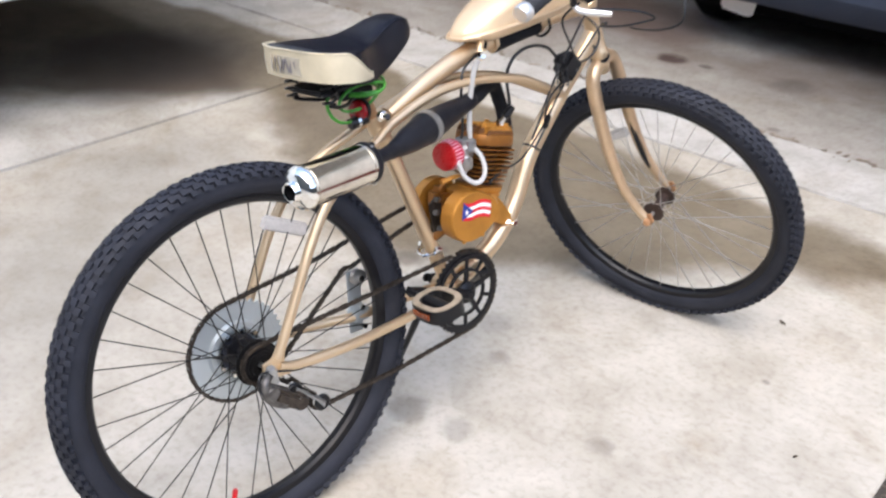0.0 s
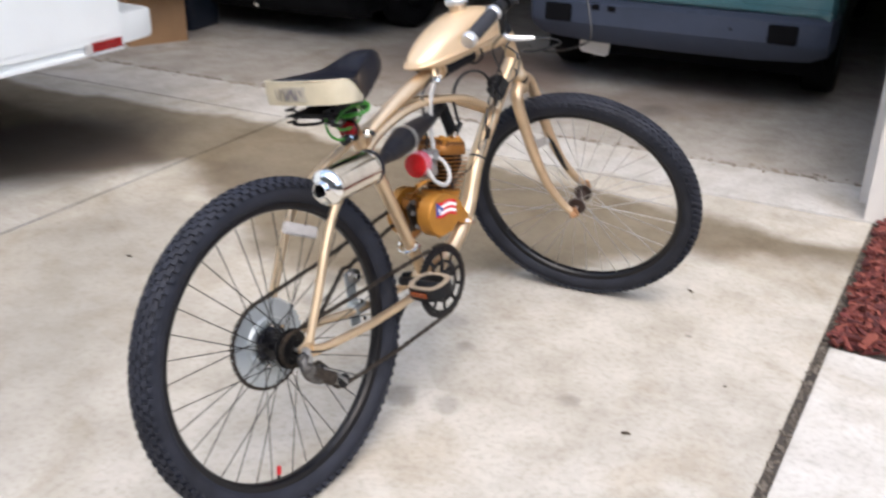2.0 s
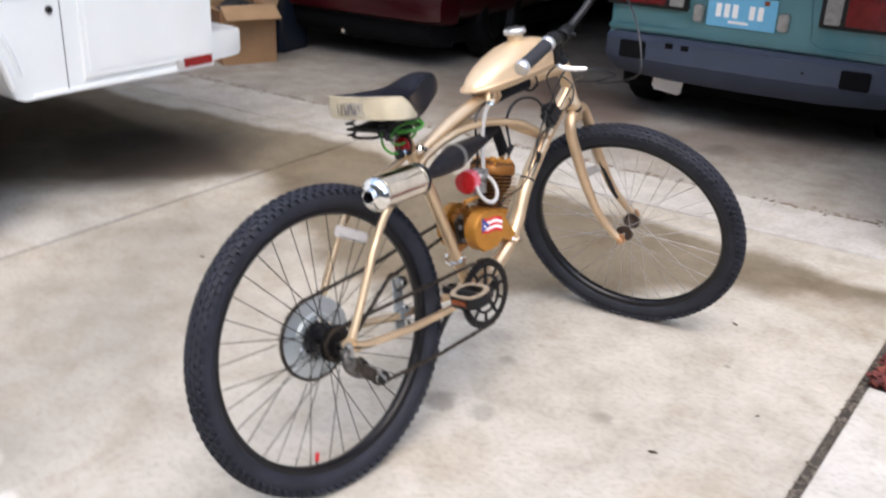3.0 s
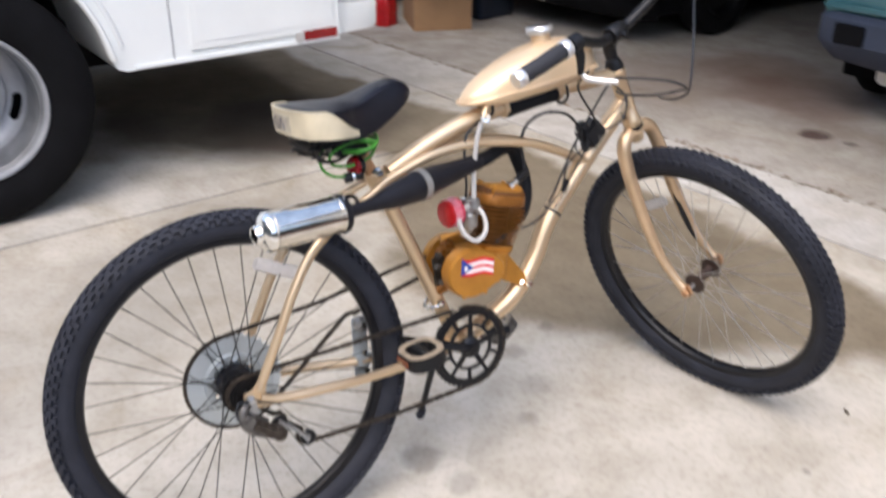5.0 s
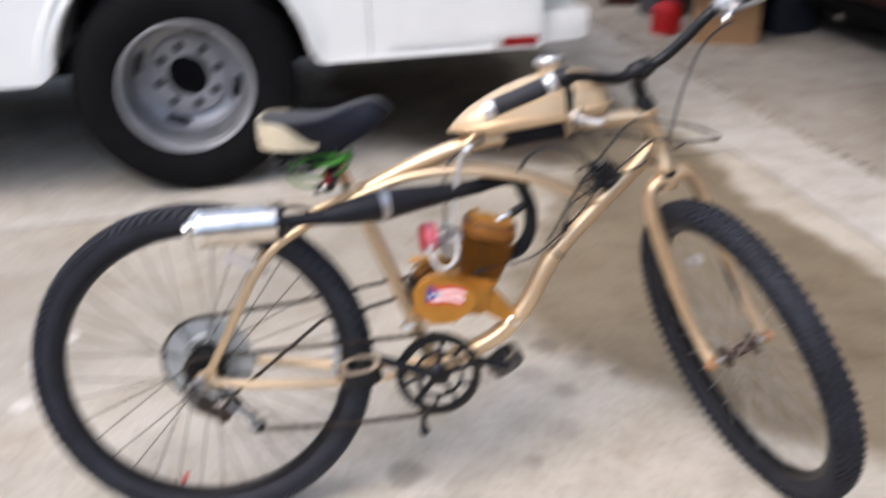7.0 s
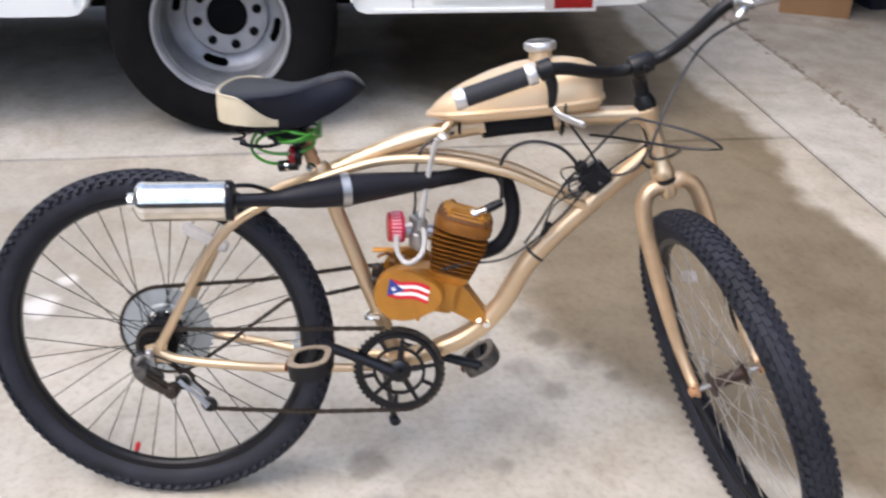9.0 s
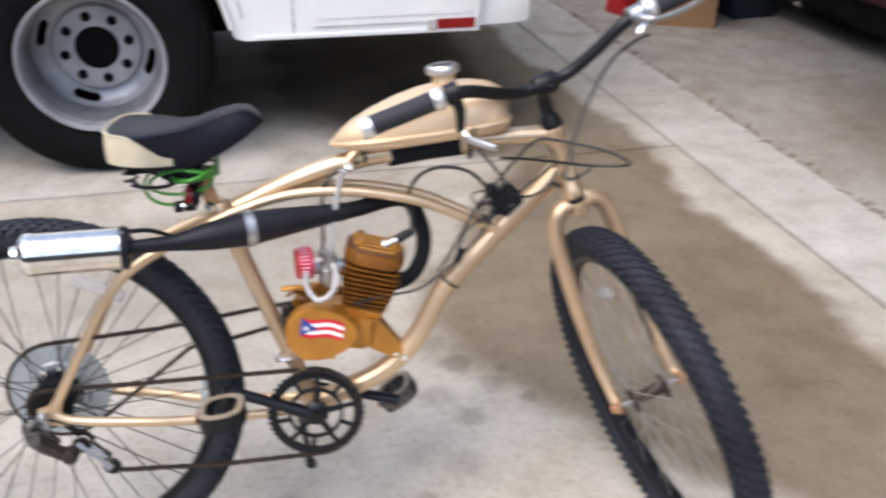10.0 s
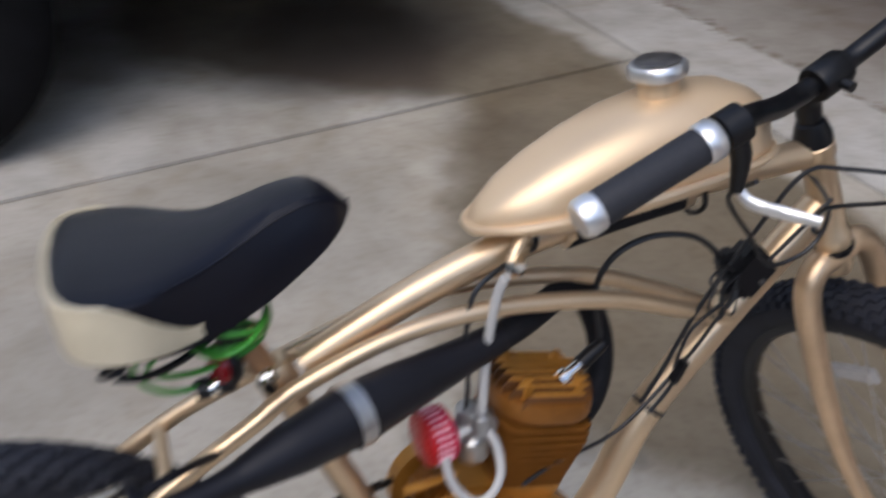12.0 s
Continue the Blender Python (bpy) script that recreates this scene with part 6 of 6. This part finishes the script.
def car_wheel(car, x, y, radius, out, rim_mat=RIMDARK):
    m = Matrix.Translation((x, y, radius)) @ (TO_X if out > 0 else AWAY)
    tyre = part("wheel", turned(((radius * 0.6, -0.01), (radius * 0.72, 0.0), (radius * 0.93, -0.004), (radius, -0.03), (radius, -0.15), (radius * 0.93, -0.175), (radius * 0.6, -0.17)), m, 40), TRUCKTYRE, car)
    part("rim", turned(((0.0, -0.03), (radius * 0.3, -0.035), (radius * 0.5, -0.05), (radius * 0.58, -0.02), (radius * 0.62, -0.006)), m, 32), rim_mat, tyre)


def car_body(car, paint, w, y0, length, low, waist, top):
    shell = part("body", loft([car_ring(*q) for q in ((y0, w * 0.95, low + 0.16, waist - 0.02, 0.06), (y0 + 0.06, w * 0.985, low + 0.05, waist, 0.08), (y0 + 0.5, w, low, waist + 0.02, 0.09), (y0 + length * 0.5, w, low, waist + 0.01, 0.09), (y0 + length * 0.8, w * 0.98, low, waist - 0.06, 0.1), (y0 + length - 0.1, w * 0.93, low + 0.04, waist - 0.16, 0.1), (y0 + length, w * 0.86, low + 0.1, waist - 0.24, 0.08))]), paint, car)
    part("cabin", loft([[(x * u, y, z) for x, y, z in ((-w, y0 + a, waist), (w, y0 + a, waist), (w, y0 + b2, waist), (-w, y0 + b2, waist))] if h == 0 else [(x * u, y, waist + h) for x, y in ((-w, y0 + a), (w, y0 + a), (w, y0 + b2), (-w, y0 + b2))] for u, h, a, b2 in ((0.96, 0, 0.05, length * 0.74), (0.86, (top - waist) * 0.85, 0.42, length * 0.58), (0.78, top - waist, 0.55, length * 0.52))]), paint, shell)
    part("rear_window", loft([[(x, y0 + yy, z) for x, z, yy in ((-w * q, waist + zz, 0.05 + 0.40 * zz / ((top - waist) * 0.85) - 0.012), (w * q, waist + zz, 0.05 + 0.40 * zz / ((top - waist) * 0.85) - 0.012), (w * q, waist + zz, 0.05 + 0.40 * zz / ((top - waist) * 0.85) + 0.01), (-w * q, waist + zz, 0.05 + 0.40 * zz / ((top - waist) * 0.85) + 0.01))] for q, zz in ((0.82, 0.07), (0.74, (top - waist) * 0.75))]), GLASSDARK, shell)
    return shell


teal = thing("teal_hatchback", "old teal hatchback with faded grey bumper parked in the garage", "car", pose(-0.36, 2.80, -0.004, 0, 0, 4.5) @ Matrix.Scale(0.975, 4))
shell = car_body(teal, TEAL, 0.78, 0.06, 3.7, 0.24, 0.92, 1.36)
bumper = part("rear_bumper", loft([[(x, y, z) for y, z in ((0.22, z0), (d + 0.075, z0), (d + 0.055, z0 + 0.012), (d + 0.004, 0.338), (d - 0.005, 0.352), (d - 0.005, 0.455), (d + 0.03, 0.478), (0.22, 0.48))] for x, d, z0 in ((-0.78, 0.16, 0.32), (-0.755, 0.055, 0.285), (-0.68, 0.015, 0.260), (-0.40, 0.0, 0.245), (0.0, -0.005, 0.242), (0.40, 0.0, 0.245), (0.68, 0.015, 0.260), (0.755, 0.055, 0.285), (0.78, 0.16, 0.32))]), BUMPERGREY, teal, "faded blue-grey plastic bumper", 30)
for x, z, sx, sz in ((-0.585, 0.398, 0.145, 0.092), (0.545, 0.396, 0.140, 0.092), (-0.385, 0.440, 0.054, 0.040), (-0.300, 0.438, 0.054, 0.040), (0.105, 0.440, 0.058, 0.044), (0.190, 0.438, 0.058, 0.044)):
    # solid black block paints in the dark of the opening
    part("bumper_opening", box((sx, 0.02, sz), (x, 0.003, z), (0, 0, 0), 0.006), TRUCKDARK, bumper)
part("bumper_screw", turned(((0.0, 0.0), (0.008, 0.0), (0.0, 0.004)), axis_to((0.30, -0.006, 0.40), (0, -1, 0)), 10), TRUCKDARK, bumper)
part("body_crease", box((1.50, 0.040, 0.030), (0, 0.052, 0.505), (0, 0, 0), 0.010), TEAL, shell)
part("plate_recess", prism([(-0.36, 0.515), (0.36, 0.515), (0.30, 0.545), (0.27, 0.80), (-0.27, 0.80), (-0.30, 0.545)], Matrix(((1, 0, 0, 0), (0, 0, -1, 0.060), (0, 1, 0, 0), (0, 0, 0, 1))), 0.012), TEAL, shell)
plate = part("number_plate", box((0.345, 0.006, 0.155), (-0.050, 0.040, 0.644), (0, 0, 0), 0.002), PLATEBLUE, teal, "pale blue number plate with plain white bars")
for k in range(6):
    if k != 3:
        part("plate_bar", box((0.027, 0.003, 0.066), (-0.060 - 0.105 + 0.042 * k, 0.0362, 0.649)), STICK_WHITE, plate)
part("plate_bar", box((0.10, 0.003, 0.012), (-0.060, 0.0362, 0.594)), STICK_WHITE, plate)
part("plate_sticker", box((0.026, 0.003, 0.022), (0.070, 0.0362, 0.704)), AMBER, plate)
for x in (-0.262, 0.162):
    part("bumper_block", box((0.05, 0.05, 0.085), (x, 0.038, 0.622), (0, 0, 0), 0.008), ALLOY, teal)
for s in (-1, 1):
    lamp = part("tail_lamp", box((0.44, 0.04, 0.17), (s * 0.545, 0.048, 0.705), (0, 0, 0), 0.006), PLASTIC, teal)
    part("lamp_red", box((0.20, 0.02, 0.14), (s * 0.545, 0.032, 0.708), (0, 0, 0), 0.005), LAMPDEEP, lamp)
    part("lamp_clear", box((0.075, 0.02, 0.14), (s * 0.385, 0.032, 0.708), (0, 0, 0), 0.005), LAMPCLEAR, lamp)
    part("lamp_amber", box((0.10, 0.02, 0.14), (s * 0.705, 0.032, 0.708), (0, 0, 0), 0.005), LAMPDEEP, lamp)
    car_wheel(teal, s * 0.78, 0.72, 0.285, s)
    car_wheel(teal, s * 0.78, 3.05, 0.285, s)
part("mud_flap", box((0.165, 0.018, 0.095), (-0.44, 0.22, 0.190), (12, 8, 4), 0.012), STICK_WHITE, teal, "pale flap hanging behind the tyre")
part("tail_pipe", tube(((-0.57, 0.10, 0.285), (-0.60, 0.5, 0.26)), 0.022, 12), TRUCKDARK, teal)
# floor pan hung low to deepen the shade under the car
part("floor_pan", box((1.46, 3.3, 0.10), (0, 1.95, 0.190)), TRUCKDARK, teal)

for ob in teal.children:
    if not ob.name.startswith("wheel"):
        ob.location.z = 0.025

red = thing("red_car", "dark red car parked tail-out in the dim garage", "car", pose(-3.06, 2.84, -0.004, 0, 0, 3.5) @ Matrix.Scale(0.975, 4))
shell = car_body(red, REDPAINT, 0.78, 0.06, 4.3, 0.27, 0.95, 1.42)
rb = part("rear_bumper", loft([[(x, y, z) for y, z in ((0.24, 0.29), (d + 0.05, 0.29), (d, 0.315), (d - 0.01, 0.40), (d + 0.005, 0.455), (d + 0.05, 0.475), (0.24, 0.48))] for x, d in ((-0.79, 0.20), (-0.765, 0.07), (-0.67, 0.015), (-0.36, 0.0), (0.0, -0.01), (0.36, 0.0), (0.67, 0.015), (0.765, 0.07), (0.79, 0.20))]), REDPAINT, red, "", 30)
# black fill added for the shade below the red bumper
part("under_bumper_shade", loft([[(x, y, z) for y, z in ((0.30, 0.12), (d + 0.16, 0.12), (d + 0.09, 0.16), (d + 0.055, 0.24), (d + 0.05, 0.30), (0.30, 0.30))] for x, d in ((-0.72, 0.14), (-0.66, 0.03), (-0.36, 0.0), (0.0, -0.01), (0.36, 0.0), (0.66, 0.03), (0.72, 0.14))]), TRUCKDARK, red)
part("floor_pan", box((1.38, 3.6, 0.10), (0, 2.1, 0.18)), TRUCKDARK, red)
part("tow_ball", turned(((0.0, 0.0), (0.010, 0.0), (0.014, 0.01), (0.02, 0.02), (0.014, 0.036), (0.0, 0.04)), axis_to((0.04, 0.0, 0.17), (0, -0.4, 1)), 12), CHROME, red)
for s in (-1, 1):
    lamp = part("tail_lamp", box((0.26, 0.05, 0.19), (s * 0.64, 0.055, 0.80), (0, 0, -s * 8), 0.012), REDPAINT, red)
    part("lamp_clear", box((0.12, 0.02, 0.06), (s * 0.65, 0.026, 0.77), (0, 0, -s * 8), 0.006), LAMPDIM, lamp)
    car_wheel(red, s * 0.78, 0.85, 0.31, s, BLACKRIM)
    car_wheel(red, s * 0.78, 3.5, 0.31, s)
part("number_plate", box((0.30, 0.006, 0.15), (0.02, 0.045, 0.745), (0, 0, 0), 0.002), STICK_WHITE, red)
for ob in red.children:
    if not ob.name.startswith("wheel"):
        ob.location.z = 0.035

# ---- cardboard box, fuel can and garage clutter ----
carton = thing("cardboard_box", "open brown cardboard box with bent flaps, holding dark bags", "box", pose(-3.620, 2.470, -0.004, 0, 0, -24.0))
CW, CD, CH, CT = 0.42, 0.36, 0.345, 0.006
for nm, size, at in (("side", (CW, CT, CH), (0, -CD / 2, CH / 2)), ("side", (CW, CT, CH), (0, CD / 2, CH / 2)), ("side", (CT, CD, CH), (-CW / 2, 0, CH / 2)), ("side", (CT, CD, CH), (CW / 2, 0, CH / 2)), ("bottom", (CW, CD, CT), (0, 0, CT / 2))):
    part(nm, box(size, at), CARDBOARD, carton)
for nm, size, at, turn in (("flap", (CT, CD, 0.15), (CW / 2 + 0.055, 0, CH - 0.010), (0, 118, 0)), ("flap", (CT, CD, 0.15), (-CW / 2 - 0.060, 0, CH + 0.030), (0, -65, 0)), ("flap", (CW, CT, 0.14), (0, -CD / 2 - 0.055, CH + 0.015), (72, 0, 0)), ("flap", (CW, CT, 0.14), (0, CD / 2 + 0.03, CH + 0.06), (-25, 0, 0))):
    part(nm, box(size, at, turn), CARDIN, carton, "bent cardboard flap")
bag = bmesh.new()
bmesh.ops.create_icosphere(bag, subdivisions=3, radius=0.14)
for v in bag.verts:
    v.co *= 1 + 0.25 * noise.noise(v.co * 14)
    v.co.z = v.co.z * 0.7 + 0.29
tagged(part("dark_bag", bag, DARKCLOTH, None), "dark plastic bag stuffed into the cardboard box", "bag").matrix_basis = carton.matrix_basis

can = thing("fuel_can", "small red plastic fuel can on the garage floor", "fuel can", pose(-3.785, 2.165, -0.004, 0, 0, 25) @ Matrix.Scale(0.86, 4))
body = part("can_body", loft([[(x * q, y * q, z) for x, y in rounded(0.095, 0.075, 0.035)] for q, z in ((0.93, 0.0), (1.0, 0.012), (1.0, 0.07), (0.97, 0.078), (1.0, 0.086), (1.0, 0.15), (0.92, 0.19), (0.70, 0.212), (0.4, 0.218))]), REDPLASTIC, can)
part("can_spout", turned(((0.0, 0.0), (0.022, 0.0), (0.022, 0.022), (0.017, 0.026), (0.0, 0.026)), axis_to((-0.045, 0, 0.208), (-0.2, 0, 1)), 16), PLASTIC, can)
part("can_grip", tube(((0.06, 0, 0.195), (0.048, 0, 0.222), (0.0, 0, 0.228), (-0.02, 0, 0.21)), 0.010, 10), REDPLASTIC, can)

cabinet = thing("tool_cabinet", "tall dark red metal tool cabinet in the dim garage", "cabinet", pose(-4.78, 2.35, -0.004, 0, 0, -14))
part("cabinet_body", box((0.42, 0.45, 1.35), (0, 0, 0.675), (0, 0, 0), 0.01), REDPAINT, cabinet)
for k in range(5):
    part("drawer", box((0.38, 0.02, 0.20), (0, -0.230, 0.17 + 0.24 * k), (0, 0, 0), 0.006), REDPAINT, cabinet)
for x, y, h in ((-4.33, 2.38, 0.84), (-4.03, 2.80, 0.78), (-5.30, 2.28, 0.93)):
    bin_thing = thing("dustbin", "dark grey plastic dustbin by the garage wall", "dustbin", pose(x, y, -0.004), "dustbins in the garage")
    part("bin_body", turned(((0.0, 0.0), (0.15, 0.0), (0.16, 0.01), (0.195, h - 0.06), (0.205, h - 0.05), (0.205, h - 0.02), (0.19, h - 0.02), (0.0, h - 0.02)), None, 28), GREYBIN, bin_thing)
    part("bin_lid", turned(((0.21, h - 0.03), (0.215, h - 0.02), (0.21, h), (0.12, h + 0.035), (0.0, h + 0.045)), None, 28), GREYBIN, bin_thing)

tub = thing("storage_tub", "dark blue plastic storage tub behind the cardboard box", "tub", pose(-3.72, 2.88, -0.004, 0, 0, 6))
part("tub_body", loft([[(x * q, y * q, z) for x, y in rounded(0.22, 0.17, 0.04)] for q, z in ((0.88, 0.0), (0.9, 0.012), (1.0, 0.46), (1.04, 0.465), (1.04, 0.485))]), TUBBLUE, tub)
part("tub_lid", loft([[(x * q, y * q, z) for x, y in rounded(0.232, 0.182, 0.045)] for q, z in ((1.0, 0.478), (1.01, 0.49), (1.0, 0.503), (0.93, 0.508))]), TUBBLUE, tub)

# bits of dry leaf on the concrete
for x, y, turn, size in ((0.481, 0.069, 20, 0.013), (0.392, 0.868, -35, 0.012), (0.628, 0.396, 70, 0.008), (-1.245, 0.13, 10, 0.012)):
    scrap = bmesh.new()
    outline = [(1.0, 0.0), (0.55, 0.42), (-0.1, 0.5), (-0.7, 0.25), (-1.0, -0.05), (-0.6, -0.35), (0.1, -0.38), (0.6, -0.28)]
    for z in (0.0, 0.0012):
        hub_v = scrap.verts.new((0, 0, z + 0.002))
        edge = [scrap.verts.new((u * size, v * size, z + 0.004 * (0.3 + abs(math.sin(3 * k))))) for k, (u, v) in enumerate(outline)]
        for k in range(8):
            tri_v = (hub_v, edge[k], edge[(k + 1) % 8])
            scrap.faces.new(tri_v if z else tri_v[::-1])
    leaf = part("leaf_scrap", scrap, LEAFBROWN)
    leaf.matrix_basis = pose(x, y, 0.0, 0, 0, turn)
    tagged(leaf, "dry curled brown leaf scrap on the concrete", "leaf", "leaf scraps on the driveway")
